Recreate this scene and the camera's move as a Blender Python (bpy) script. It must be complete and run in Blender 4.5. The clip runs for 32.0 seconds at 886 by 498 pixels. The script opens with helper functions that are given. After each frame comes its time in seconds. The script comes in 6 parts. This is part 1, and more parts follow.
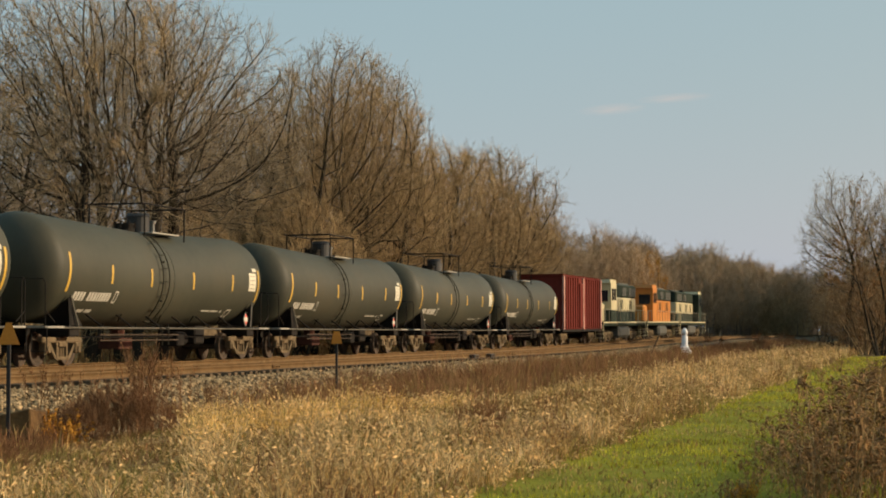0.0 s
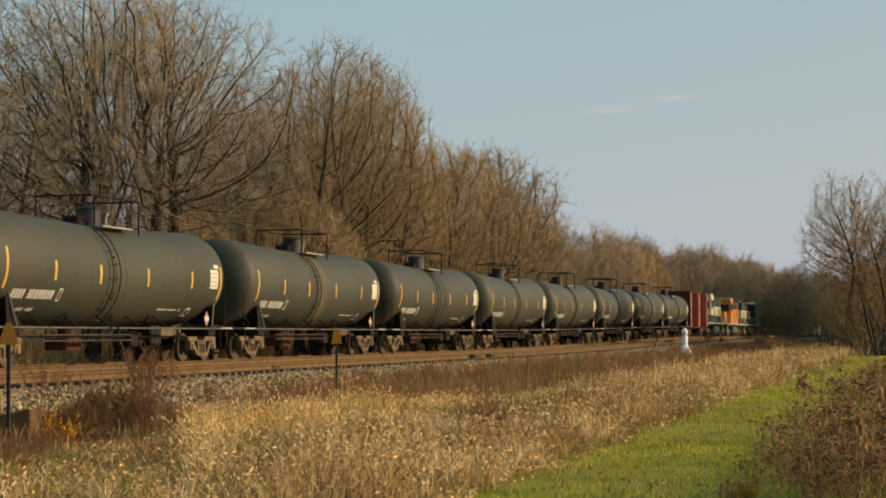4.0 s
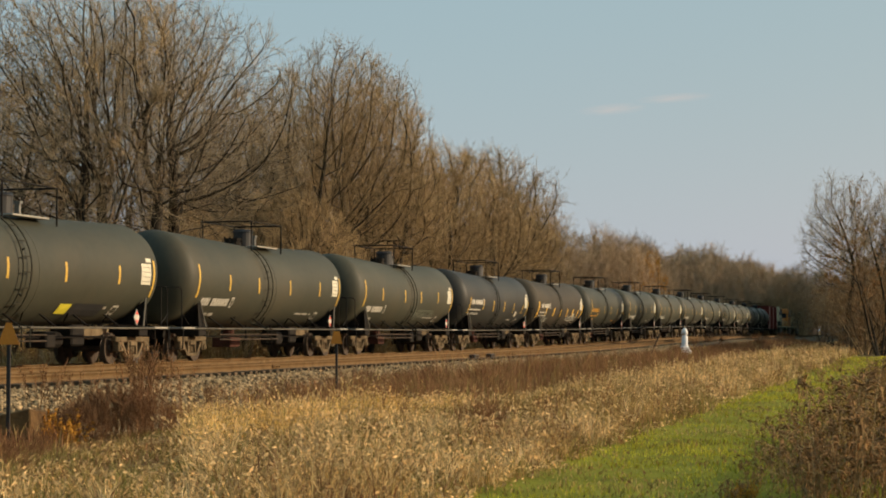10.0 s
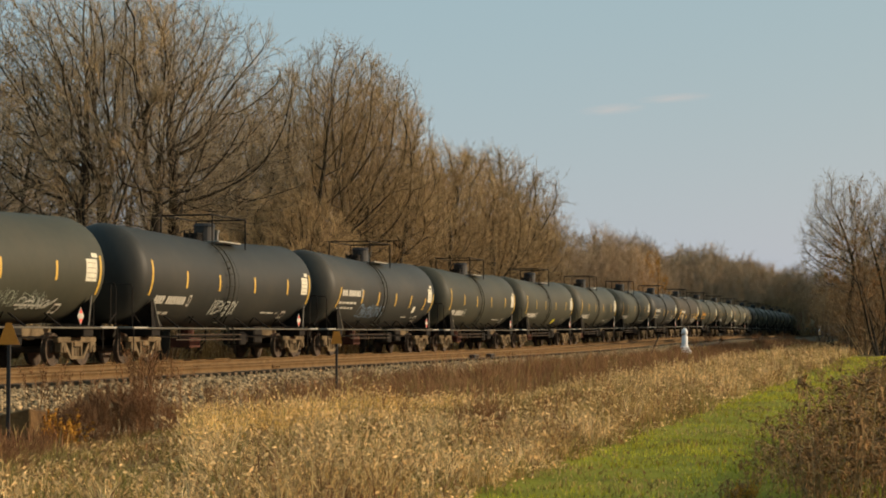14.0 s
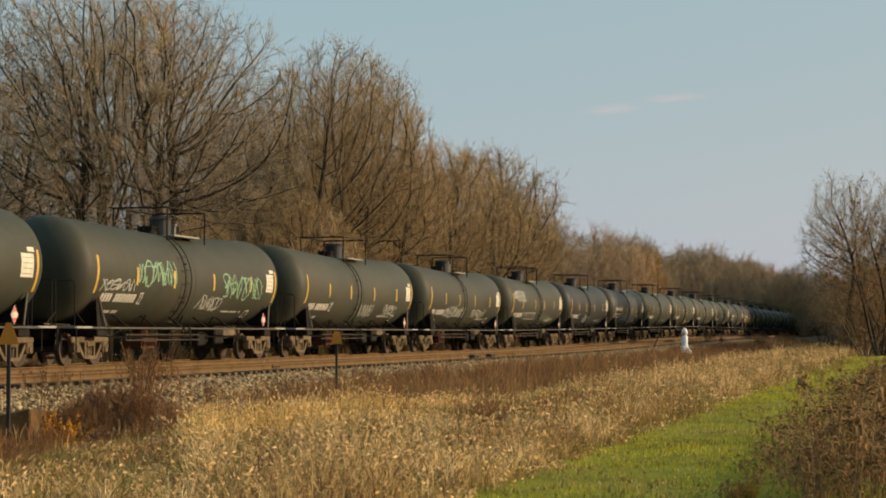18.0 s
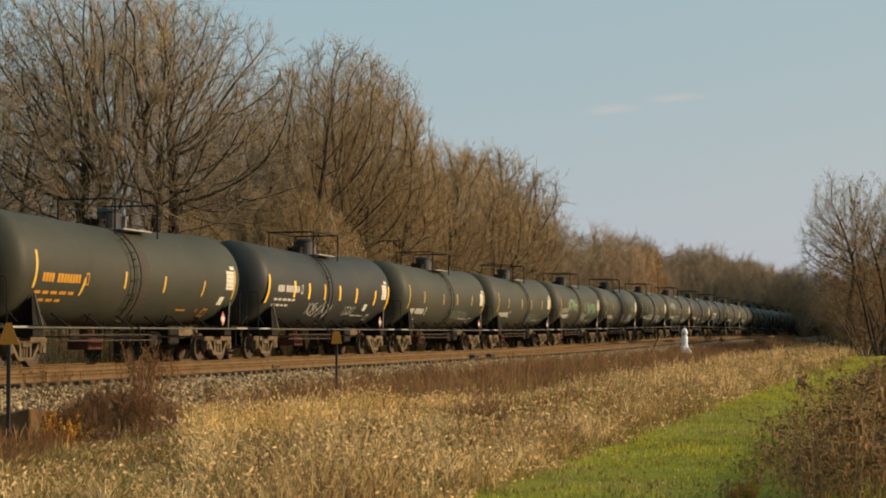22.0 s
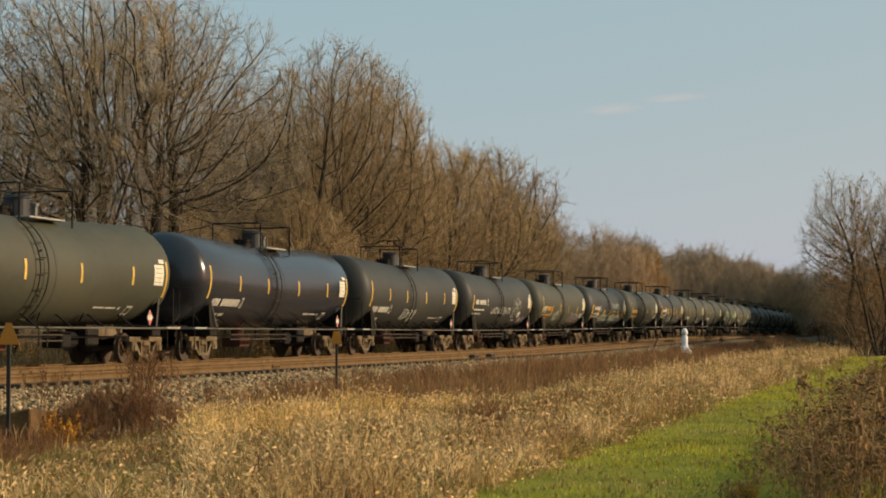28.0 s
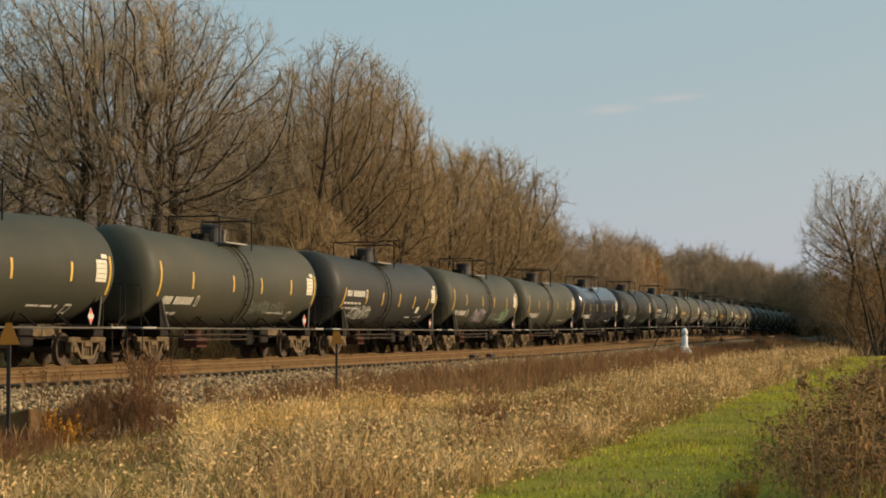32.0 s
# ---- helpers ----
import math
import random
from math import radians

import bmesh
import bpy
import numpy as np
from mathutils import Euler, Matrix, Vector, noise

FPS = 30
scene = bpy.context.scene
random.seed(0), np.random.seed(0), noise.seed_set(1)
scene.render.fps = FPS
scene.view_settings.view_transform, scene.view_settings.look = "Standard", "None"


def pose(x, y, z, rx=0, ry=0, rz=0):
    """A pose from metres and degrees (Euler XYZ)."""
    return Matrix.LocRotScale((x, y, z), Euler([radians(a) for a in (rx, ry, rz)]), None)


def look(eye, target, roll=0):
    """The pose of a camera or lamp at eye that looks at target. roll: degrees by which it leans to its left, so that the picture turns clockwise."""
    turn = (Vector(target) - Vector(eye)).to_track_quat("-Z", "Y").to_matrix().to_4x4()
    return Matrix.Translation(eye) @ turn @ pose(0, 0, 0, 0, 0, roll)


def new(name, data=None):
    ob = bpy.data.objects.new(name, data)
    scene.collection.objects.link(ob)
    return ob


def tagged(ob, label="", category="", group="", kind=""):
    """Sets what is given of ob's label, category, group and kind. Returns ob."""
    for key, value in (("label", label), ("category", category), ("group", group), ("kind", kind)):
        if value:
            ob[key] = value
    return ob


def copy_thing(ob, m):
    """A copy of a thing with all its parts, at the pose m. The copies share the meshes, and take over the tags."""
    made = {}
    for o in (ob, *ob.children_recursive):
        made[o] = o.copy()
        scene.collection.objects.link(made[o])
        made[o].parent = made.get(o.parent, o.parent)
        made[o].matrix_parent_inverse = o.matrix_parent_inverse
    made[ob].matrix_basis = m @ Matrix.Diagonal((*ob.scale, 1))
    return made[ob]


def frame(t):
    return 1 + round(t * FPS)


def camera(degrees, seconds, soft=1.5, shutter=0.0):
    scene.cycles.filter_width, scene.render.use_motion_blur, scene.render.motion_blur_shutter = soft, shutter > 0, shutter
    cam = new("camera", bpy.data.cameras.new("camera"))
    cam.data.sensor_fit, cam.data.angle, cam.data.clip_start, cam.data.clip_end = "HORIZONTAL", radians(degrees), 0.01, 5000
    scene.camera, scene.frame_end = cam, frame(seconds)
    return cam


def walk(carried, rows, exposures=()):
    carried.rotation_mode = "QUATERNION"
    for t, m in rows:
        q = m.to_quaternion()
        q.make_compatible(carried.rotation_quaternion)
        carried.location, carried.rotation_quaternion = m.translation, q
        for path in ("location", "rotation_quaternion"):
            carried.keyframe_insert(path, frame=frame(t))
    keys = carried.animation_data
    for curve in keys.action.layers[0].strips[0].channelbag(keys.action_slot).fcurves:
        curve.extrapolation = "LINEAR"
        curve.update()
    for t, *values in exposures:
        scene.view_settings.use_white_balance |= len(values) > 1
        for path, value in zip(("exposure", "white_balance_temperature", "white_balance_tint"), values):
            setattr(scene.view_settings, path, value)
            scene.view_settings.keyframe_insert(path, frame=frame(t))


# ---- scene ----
# Plan: track runs along +Y, the camera stands at x = 0, y = 0. Rail tops at z = 0.75.
EYE_Z = 1.656
RAIL_Z = 0.75
FAR_X = -23.77      # axis of the train's track
NEAR_X = -19.35     # axis of the empty track
CAR_PITCH = 17.93   # coupled length of a tank car

cam = camera(27.95, 32.0, soft=1.88)
YAW, TILT = radians(14.86), radians(2.71)
EYE = Vector((0, 0, EYE_Z))
AIM = EYE + Vector((-math.sin(YAW) * math.cos(TILT), math.cos(YAW) * math.cos(TILT), math.sin(TILT)))
STILL = look(EYE, AIM, 0.0)
walk(cam, [(0, STILL), (32.0, STILL)], exposures=[(0, 0.0, 7450, 11), (32.0, 0.0, 7450, 11)])

# ---- daylight ----
SUN_EL, SUN_AZ = radians(20.5), radians(20)   # azimuth from +X towards +Y
SUN_WAY = Vector((math.cos(SUN_EL) * math.cos(SUN_AZ), math.cos(SUN_EL) * math.sin(SUN_AZ), math.sin(SUN_EL)))
world = bpy.data.worlds.new("world")
scene.world = world
world.use_nodes = True
wn, wl = world.node_tree.nodes, world.node_tree.links
sky = wn.new("ShaderNodeTexSky")
sky.sky_type, sky.sun_disc = "NISHITA", False
sky.sun_elevation, sky.sun_rotation = SUN_EL, math.pi / 2 - SUN_AZ
sky.air_density, sky.dust_density, sky.ozone_density = 0.95, 1.2, 1.6
haze = wn.new("ShaderNodeVectorMath")   # thin lilac haze over the clear sky
haze.operation = "MULTIPLY_ADD"
haze.inputs[1].default_value = (0.46, 0.14, -0.08)
haze.inputs[2].default_value = (1.42, 3.06, 4.60)
wl.new(sky.outputs[0], haze.inputs[0])
wl.new(haze.outputs[0], wn["Background"].inputs[0])
wn["Background"].inputs[1].default_value = 0.14
sun = new("sun", bpy.data.lights.new("sun", "SUN"))
sun.data.energy, sun.data.angle, sun.data.color = 5.0, radians(0.6), (1.0, 0.875, 0.69)
sun.matrix_world = look((0, 0, 60), Vector((0, 0, 60)) - SUN_WAY)

# ---- materials ----
def mat(name, dark, light, scale=4.0, fine=40.0, rough=0.8, metal=0.0, bump=0.2, spread=0.0, island=0.0, stretch=(1, 1, 1), depth=0.02, stain=None, thin=0.0):
    """Two-tone surface: broad stains, fine grain with relief, per-object or per-island variation."""
    m = bpy.data.materials.new(name)
    m.use_nodes = True
    n, l = m.node_tree.nodes, m.node_tree.links
    b = n["Principled BSDF"]
    b.inputs["Roughness"].default_value, b.inputs["Metallic"].default_value = rough, metal
    b.inputs["Specular IOR Level"].default_value = 0.08 if rough > 0.72 else 0.3 if rough > 0.5 else 0.5
    tc, mp, info = n.new("ShaderNodeTexCoord"), n.new("ShaderNodeMapping"), n.new("ShaderNodeObjectInfo")
    mp.inputs["Scale"].default_value = stretch
    l.new(tc.outputs["Object"], mp.inputs["Vector"])
    shift = n.new("ShaderNodeVectorMath")
    shift.operation = "MULTIPLY"
    l.new(info.outputs["Random"], shift.inputs[0])
    shift.inputs[1].default_value = (37, 53, 71)
    l.new(shift.outputs[0], mp.inputs["Location"])
    a, f = n.new("ShaderNodeTexNoise"), n.new("ShaderNodeTexNoise")
    a.inputs["Scale"].default_value, a.inputs["Detail"].default_value = scale, 6
    f.inputs["Scale"].default_value, f.inputs["Detail"].default_value = fine, 4
    for t in (a, f):
        l.new(mp.outputs[0], t.inputs["Vector"])
    mixf = n.new("ShaderNodeMath")
    mixf.operation = "MULTIPLY_ADD"
    l.new(f.outputs["Fac"], mixf.inputs[0])
    mixf.inputs[1].default_value = 0.45
    l.new(a.outputs["Fac"], mixf.inputs[2])
    ramp = n.new("ShaderNodeValToRGB")
    ramp.color_ramp.elements[0].position, ramp.color_ramp.elements[0].color = 0.48, (*dark, 1)
    ramp.color_ramp.elements[1].position, ramp.color_ramp.elements[1].color = 0.95, (*light, 1)
    l.new(mixf.outputs[0], ramp.inputs[0])
    out = ramp.outputs[0]
    if stain:   # colour, size, how much of the surface it covers: dust and drips in uneven patches
        colour, size, cover = stain
        sn, sr, sm = n.new("ShaderNodeTexNoise"), n.new("ShaderNodeValToRGB"), n.new("ShaderNodeMix")
        sn.inputs["Scale"].default_value, sn.inputs["Detail"].default_value, sn.inputs["Roughness"].default_value = size, 7, 0.62
        l.new(mp.outputs[0], sn.inputs["Vector"])
        sr.color_ramp.elements[0].position, sr.color_ramp.elements[1].position = 0.66 - cover * 0.4, 0.80 - cover * 0.2
        l.new(sn.outputs["Fac"], sr.inputs[0])
        sm.data_type = "RGBA"
        l.new(sr.outputs[0], sm.inputs[0])
        l.new(out, sm.inputs[6])
        sm.inputs[7].default_value = (*colour, 1)
        out = sm.outputs[2]
    for amount, socket in ((spread, info.outputs["Random"]), (island, None)):
        if not amount:
            continue
        if socket is None:
            socket = n.new("ShaderNodeNewGeometry").outputs["Random Per Island"]
        hsv, mr = n.new("ShaderNodeHueSaturation"), n.new("ShaderNodeMapRange")
        mr.inputs["To Min"].default_value, mr.inputs["To Max"].default_value = 1 - amount, 1 + amount
        l.new(socket, mr.inputs["Value"])
        l.new(mr.outputs[0], hsv.inputs["Value"])
        l.new(out, hsv.inputs["Color"])
        out = hsv.outputs[0]
    l.new(out, b.inputs["Base Color"])
    if bump:
        bp = n.new("ShaderNodeBump")
        bp.inputs["Strength"].default_value, bp.inputs["Distance"].default_value = bump, depth
        l.new(f.outputs["Fac"], bp.inputs["Height"])
        l.new(bp.outputs[0], b.inputs["Normal"])
    if thin:   # blades and leaves let light through
        tl, mx = n.new("ShaderNodeBsdfTranslucent"), n.new("ShaderNodeMixShader")
        mx.inputs[0].default_value = thin
        l.new(out, tl.inputs["Color"])
        l.new(b.outputs[0], mx.inputs[1])
        l.new(tl.outputs[0], mx.inputs[2])
        l.new(mx.outputs[0], n["Material Output"].inputs["Surface"])
    return m


M_OLIVE = mat("weathered_olive_paint", (0.0325, 0.0330, 0.0205), (0.0495, 0.0490, 0.0310), 0.5, 6, 0.62, 0, 0.05, 0.12, stretch=(1, 0.5, 0.6), stain=((0.056, 0.049, 0.029), 0.55, 0.42))
M_DARK = mat("weathered_black_paint", (0.020, 0.0208, 0.0170), (0.031, 0.0312, 0.0250), 0.5, 6, 0.58, 0, 0.05, 0.10, stretch=(1, 0.5, 0.6), stain=((0.042, 0.038, 0.027), 0.5, 0.32))
M_BROWN = mat("rust_dusted_paint", (0.029, 0.024, 0.015), (0.050, 0.040, 0.024), 0.6, 8, 0.7, 0, 0.06, 0.05, stretch=(1, 0.5, 0.5))
M_GLOSS = mat("new_black_gloss_paint", (0.020, 0.021, 0.024), (0.028, 0.029, 0.033), 0.5, 6, 0.22, 0, 0.02)
M_STRIPE = mat("spill_streak_paint", (0.075, 0.065, 0.042), (0.11, 0.09, 0.055), 1.0, 9, 0.75, 0, 0.05)
M_DOME = mat("dark_dome_paint", (0.018, 0.018, 0.018), (0.034, 0.033, 0.031), 1.0, 9, 0.6, 0, 0.05)
M_FRAME = mat("black_underframe_paint", (0.012, 0.011, 0.010), (0.028, 0.023, 0.018), 2.0, 20, 0.75, 0, 0.1)
M_DUST = mat("brake_dust_steel", (0.075, 0.054, 0.031), (0.185, 0.135, 0.080), 3.0, 25, 0.85, 0, 0.15, 0.15)
M_WHEEL = mat("dusty_wheel_steel", (0.04, 0.03, 0.02), (0.09, 0.06, 0.04), 3.0, 25, 0.7, 0.2, 0.1)
M_GREYTOP = mat("light_grating_steel", (0.25, 0.23, 0.19), (0.38, 0.35, 0.29), 3.0, 30, 0.6, 0.2, 0.1)
M_OUTLET = mat("oxide_valve_paint", (0.06, 0.028, 0.02), (0.11, 0.045, 0.032), 3.0, 30, 0.75, 0, 0.1)
M_YELLOW = mat("reflective_yellow_tape", (0.44, 0.26, 0.035), (0.60, 0.38, 0.07), 4.0, 30, 0.5, 0, 0.0, 0.1)
M_BOLD = mat("bold_yellow_tape", (0.70, 0.38, 0.03), (0.85, 0.52, 0.07), 4.0, 30, 0.5, 0, 0.0, 0.1)
M_LETTER = mat("white_stencil_paint", (0.36, 0.34, 0.28), (0.56, 0.53, 0.44), 5.0, 30, 0.6, 0, 0.0, 0.05)
M_ORANGE_LETTER = mat("orange_stencil_paint", (0.38, 0.17, 0.015), (0.54, 0.26, 0.03), 5.0, 30, 0.6, 0, 0.0)
M_PANEL = mat("white_data_panel", (0.48, 0.45, 0.34), (0.66, 0.62, 0.48), 6.0, 40, 0.6, 0, 0.0)
M_RED = mat("red_placard_print", (0.60, 0.06, 0.04), (0.72, 0.10, 0.07), 6.0, 40, 0.5, 0, 0.0)
M_GREEN_SPRAY = mat("green_spray_paint", (0.15, 0.27, 0.15), (0.25, 0.39, 0.235), 6.0, 40, 0.6, 0, 0.0)
M_WHITE_SPRAY = mat("white_spray_paint", (0.26, 0.26, 0.215), (0.43, 0.43, 0.365), 6.0, 40, 0.6, 0, 0.0)
M_SAGE_SPRAY = mat("pale_sage_spray_paint", (0.20, 0.22, 0.17), (0.32, 0.35, 0.27), 6.0, 40, 0.6, 0, 0.0)
M_BLUE_SPRAY = mat("blue_spray_paint", (0.10, 0.15, 0.21), (0.17, 0.23, 0.29), 6.0, 40, 0.6, 0, 0.0)
M_PINK_SPRAY = mat("pale_violet_spray_paint", (0.25, 0.21, 0.23), (0.38, 0.33, 0.36), 6.0, 40, 0.6, 0, 0.0)
M_YSPRAY = mat("yellow_patch_paint", (0.55, 0.48, 0.04), (0.70, 0.60, 0.06), 6.0, 40, 0.6, 0, 0.0)
M_BOX = mat("oxide_red_car_paint", (0.105, 0.020, 0.015), (0.165, 0.033, 0.024), 1.0, 10, 0.85, 0, 0.1, stretch=(1, 1, 0.3))
M_BOXLIGHT = mat("faded_red_rib_paint", (0.40, 0.19, 0.145), (0.54, 0.29, 0.23), 1.0, 10, 0.7, 0, 0.1)
M_HANDRAIL = mat("dull_handrail_paint", (0.20, 0.18, 0.13), (0.30, 0.27, 0.20), 1.0, 12, 0.6, 0, 0.03)
M_CREAM = mat("cream_engine_paint", (0.44, 0.37, 0.215), (0.58, 0.50, 0.30), 1.0, 12, 0.5, 0, 0.03)
M_GREEN = mat("dark_green_engine_paint", (0.014, 0.022, 0.016), (0.032, 0.042, 0.030), 1.0, 12, 0.75, 0, 0.03)
M_ORANGE = mat("orange_engine_paint", (0.44, 0.145, 0.016), (0.56, 0.20, 0.026), 1.0, 12, 0.5, 0, 0.03)
M_GREY = mat("grey_engine_steel", (0.055, 0.055, 0.044), (0.105, 0.102, 0.085), 1.0, 12, 0.5, 0, 0.03)
M_GLASS = mat("dark_cab_glass", (0.015, 0.017, 0.02), (0.02, 0.022, 0.026), 1.0, 12, 0.1, 0, 0.0)
M_RAIL = mat("rusted_rail_steel", (0.10, 0.058, 0.025), (0.165, 0.102, 0.048), 2.0, 25, 0.8, 0.0, 0.2)
M_RAILTOP = mat("polished_rail_steel", (0.25, 0.21, 0.17), (0.42, 0.37, 0.31), 2.0, 25, 0.4, 0.8, 0.05)
M_TIE = mat("weathered_tie_wood", (0.06, 0.042, 0.027), (0.14, 0.10, 0.062), 3.0, 30, 0.9, 0, 0.3, 0.2, stretch=(0.3, 4, 4))
M_BED = mat("rust_dusted_ballast", (0.07, 0.048, 0.028), (0.18, 0.125, 0.075), 1.2, 14, 0.95, 0, 0.9, depth=0.06)
M_STONE = mat("crushed_stone", (0.11, 0.070, 0.034), (0.36, 0.255, 0.14), 3.0, 40, 0.9, 0, 0.2, 0, 0.75)
M_SOIL = mat("leaf_littered_soil", (0.07, 0.05, 0.025), (0.18, 0.125, 0.06), 0.35, 6, 0.95, 0, 0.6, depth=0.08)
M_LAWN = mat("mown_turf", (0.12, 0.12, 0.010), (0.25, 0.24, 0.03), 0.6, 9, 0.95, 0, 0.6, depth=0.05)
M_BLADE = mat("green_grass_blade", (0.235, 0.225, 0.018), (0.54, 0.485, 0.068), 0.5, 3, 0.8, 0, 0.0, 0, 0.4, thin=0.42)
M_STRAW = mat("dry_grass_blade", (0.24, 0.142, 0.048), (0.60, 0.405, 0.165), 0.30, 2.0, 0.8, 0, 0.0, 0, 0.5, thin=0.30)
M_SEED = mat("dry_seed_head", (0.46, 0.295, 0.12), (0.93, 0.69, 0.37), 0.35, 3.0, 0.85, 0, 0.0, 0, 0.45, thin=0.30)
M_GOLDGRASS = mat("golden_grass_blade", (0.66, 0.42, 0.125), (0.98, 0.72, 0.30), 0.4, 2.0, 0.8, 0, 0.0, 0, 0.3, thin=0.45)
M_CREAMGRASS = mat("bleached_grass_blade", (0.50, 0.335, 0.145), (0.95, 0.72, 0.40), 0.35, 2.0, 0.8, 0, 0.0, 0, 0.4, thin=0.30)
M_OLDGREEN = mat("fading_grass_blade", (0.15, 0.125, 0.030), (0.33, 0.27, 0.09), 0.3, 2.0, 0.8, 0, 0.0, 0, 0.4, thin=0.30)
M_WEED = mat("dead_weed_stem", (0.15, 0.073, 0.036), (0.33, 0.175, 0.086), 0.4, 4.0, 0.85, 0, 0.0, 0, 0.4, thin=0.25)
M_BARK = mat("grey_brown_bark", (0.024, 0.019, 0.014), (0.068, 0.054, 0.038), 2.0, 18, 0.9, 0, 0.5, 0.1, stretch=(1, 1, 0.3))
M_TWIG = mat("tan_twig", (0.24, 0.162, 0.080), (0.46, 0.325, 0.172), 0.35, 3, 0.85, 0, 0.0, 0.15, 0.35)
M_TWIGRED = mat("russet_twig", (0.165, 0.105, 0.056), (0.30, 0.20, 0.11), 0.35, 3, 0.85, 0, 0.0, 0.15, 0.35)
M_GREYTWIG = mat("pale_grey_twig", (0.21, 0.160, 0.098), (0.42, 0.332, 0.215), 0.35, 3, 0.85, 0, 0.0, 0.15, 0.35)
M_DEADLEAF = mat("dead_oak_leaf", (0.16, 0.075, 0.025), (0.36, 0.18, 0.065), 0.8, 6, 0.85, 0, 0.0, 0.1, 0.5, thin=0.35)
M_LADDER = mat("dusty_ladder_paint", (0.026, 0.0245, 0.017), (0.044, 0.041, 0.029), 2.0, 20, 0.75, 0, 0.05)
# side rails and cradle posts, a paler grey than the black underframe
M_SILL = mat("grey_side_rail_paint", (0.05, 0.044, 0.033), (0.11, 0.098, 0.072), 2.0, 20, 0.6, 0, 0.05)
M_FARTWIG = mat("grey_brown_twig", (0.25, 0.175, 0.107), (0.45, 0.33, 0.212), 0.35, 3, 0.85, 0, 0.0, 0.2, 0.35)
# far bark coloured paler than bark is, to lift the shade in the far wood
M_FARBARK = mat("shade_lifted_far_bark", (0.13, 0.098, 0.076), (0.24, 0.185, 0.145), 2.0, 18, 0.9, 0, 0.2, 0.1)
M_BUSH = mat("russet_dead_leaf", (0.15, 0.095, 0.03), (0.42, 0.29, 0.10), 0.8, 6, 0.85, 0, 0.0, 0, 0.65, thin=0.35)
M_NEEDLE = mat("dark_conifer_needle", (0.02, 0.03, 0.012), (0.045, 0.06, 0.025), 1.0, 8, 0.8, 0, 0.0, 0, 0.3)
M_GOLD = mat("golden_autumn_leaf", (0.45, 0.20, 0.03), (0.62, 0.32, 0.06), 1.0, 8, 0.8, 0, 0.0, 0, 0.3, thin=0.40)
M_CURL = mat("curled_dead_leaf", (0.12, 0.064, 0.034), (0.50, 0.295, 0.135), 0.8, 6, 0.85, 0, 0.0, 0, 0.6, thin=0.30)
M_SIGN = mat("amber_sign_paint", (0.50, 0.17, 0.008), (0.62, 0.23, 0.014), 3.0, 30, 0.5, 0, 0.05)
M_SIGNBLACK = mat("black_sign_steel", (0.015, 0.014, 0.013), (0.03, 0.027, 0.024), 3.0, 30, 0.6, 0, 0.05)
M_MILE = mat("whitewashed_concrete", (0.60, 0.60, 0.60), (0.80, 0.79, 0.77), 3.0, 30, 0.85, 0, 0.2)
M_CONC = mat("rust_stained_concrete", (0.05, 0.031, 0.017), (0.19, 0.108, 0.045), 2.0, 20, 0.9, 0, 0.5)


def cloud_material():
    """Wispy ice cloud: soft torn noise over clear air."""
    m = bpy.data.materials.new("thin_ice_cloud")
    m.use_nodes = True
    n, l = m.node_tree.nodes, m.node_tree.links
    n.remove(n["Principled BSDF"])
    tc, mp, no, gr, ramp, mul = (n.new("ShaderNode" + k) for k in ("TexCoord", "Mapping", "TexNoise", "TexGradient", "ValToRGB", "Math"))
    tr, em, mix = n.new("ShaderNodeBsdfTransparent"), n.new("ShaderNodeEmission"), n.new("ShaderNodeMixShader")
    mp.inputs["Scale"].default_value = (0.011, 1.0, 0.10)
    l.new(tc.outputs["Object"], mp.inputs["Vector"])
    l.new(mp.outputs[0], no.inputs["Vector"])
    no.inputs["Scale"].default_value, no.inputs["Detail"].default_value = 2.2, 5
    gm = n.new("ShaderNodeMapping")
    gm.inputs["Scale"].default_value = (1 / 105, 1.0, 1 / 17)
    l.new(tc.outputs["Object"], gm.inputs["Vector"])
    gr.gradient_type = "SPHERICAL"
    l.new(gm.outputs[0], gr.inputs["Vector"])
    l.new(no.outputs["Fac"], mul.inputs[0])
    l.new(gr.outputs["Fac"], mul.inputs[1])
    mul.operation = "MULTIPLY"
    ramp.color_ramp.elements[0].position, ramp.color_ramp.elements[1].position = 0.04, 0.5
    ramp.color_ramp.elements[1].color = (0.34, 0.34, 0.34, 1)
    l.new(mul.outputs[0], ramp.inputs[0])
    # fixed pale pink glow in place of sunlight on the cloud
    em.inputs["Color"].default_value = (0.66, 0.58, 0.58, 1)
    l.new(ramp.outputs[0], mix.inputs[0])
    l.new(tr.outputs[0], mix.inputs[1])
    l.new(em.outputs[0], mix.inputs[2])
    l.new(mix.outputs[0], n["Material Output"].inputs["Surface"])
    return m


M_CLOUD = cloud_material()


# ---- mesh helpers ----
def part(name, bm, material, parent=None, label="", smooth=False):
    """One mesh object, under parent when there is one."""
    me = bpy.data.meshes.new(name)
    bm.to_mesh(me)
    bm.free()
    me.materials.append(material)
    if smooth:
        me.shade_smooth()
    ob = new(name, me)
    if parent:
        ob.parent = parent
    if label:
        ob["label"] = label
    return ob


def again(ob, m, parent=None):
    """Another object on the same mesh, at the pose m."""
    o = ob.copy()
    scene.collection.objects.link(o)
    o.matrix_basis = m
    if parent:
        o.parent = parent
    return o


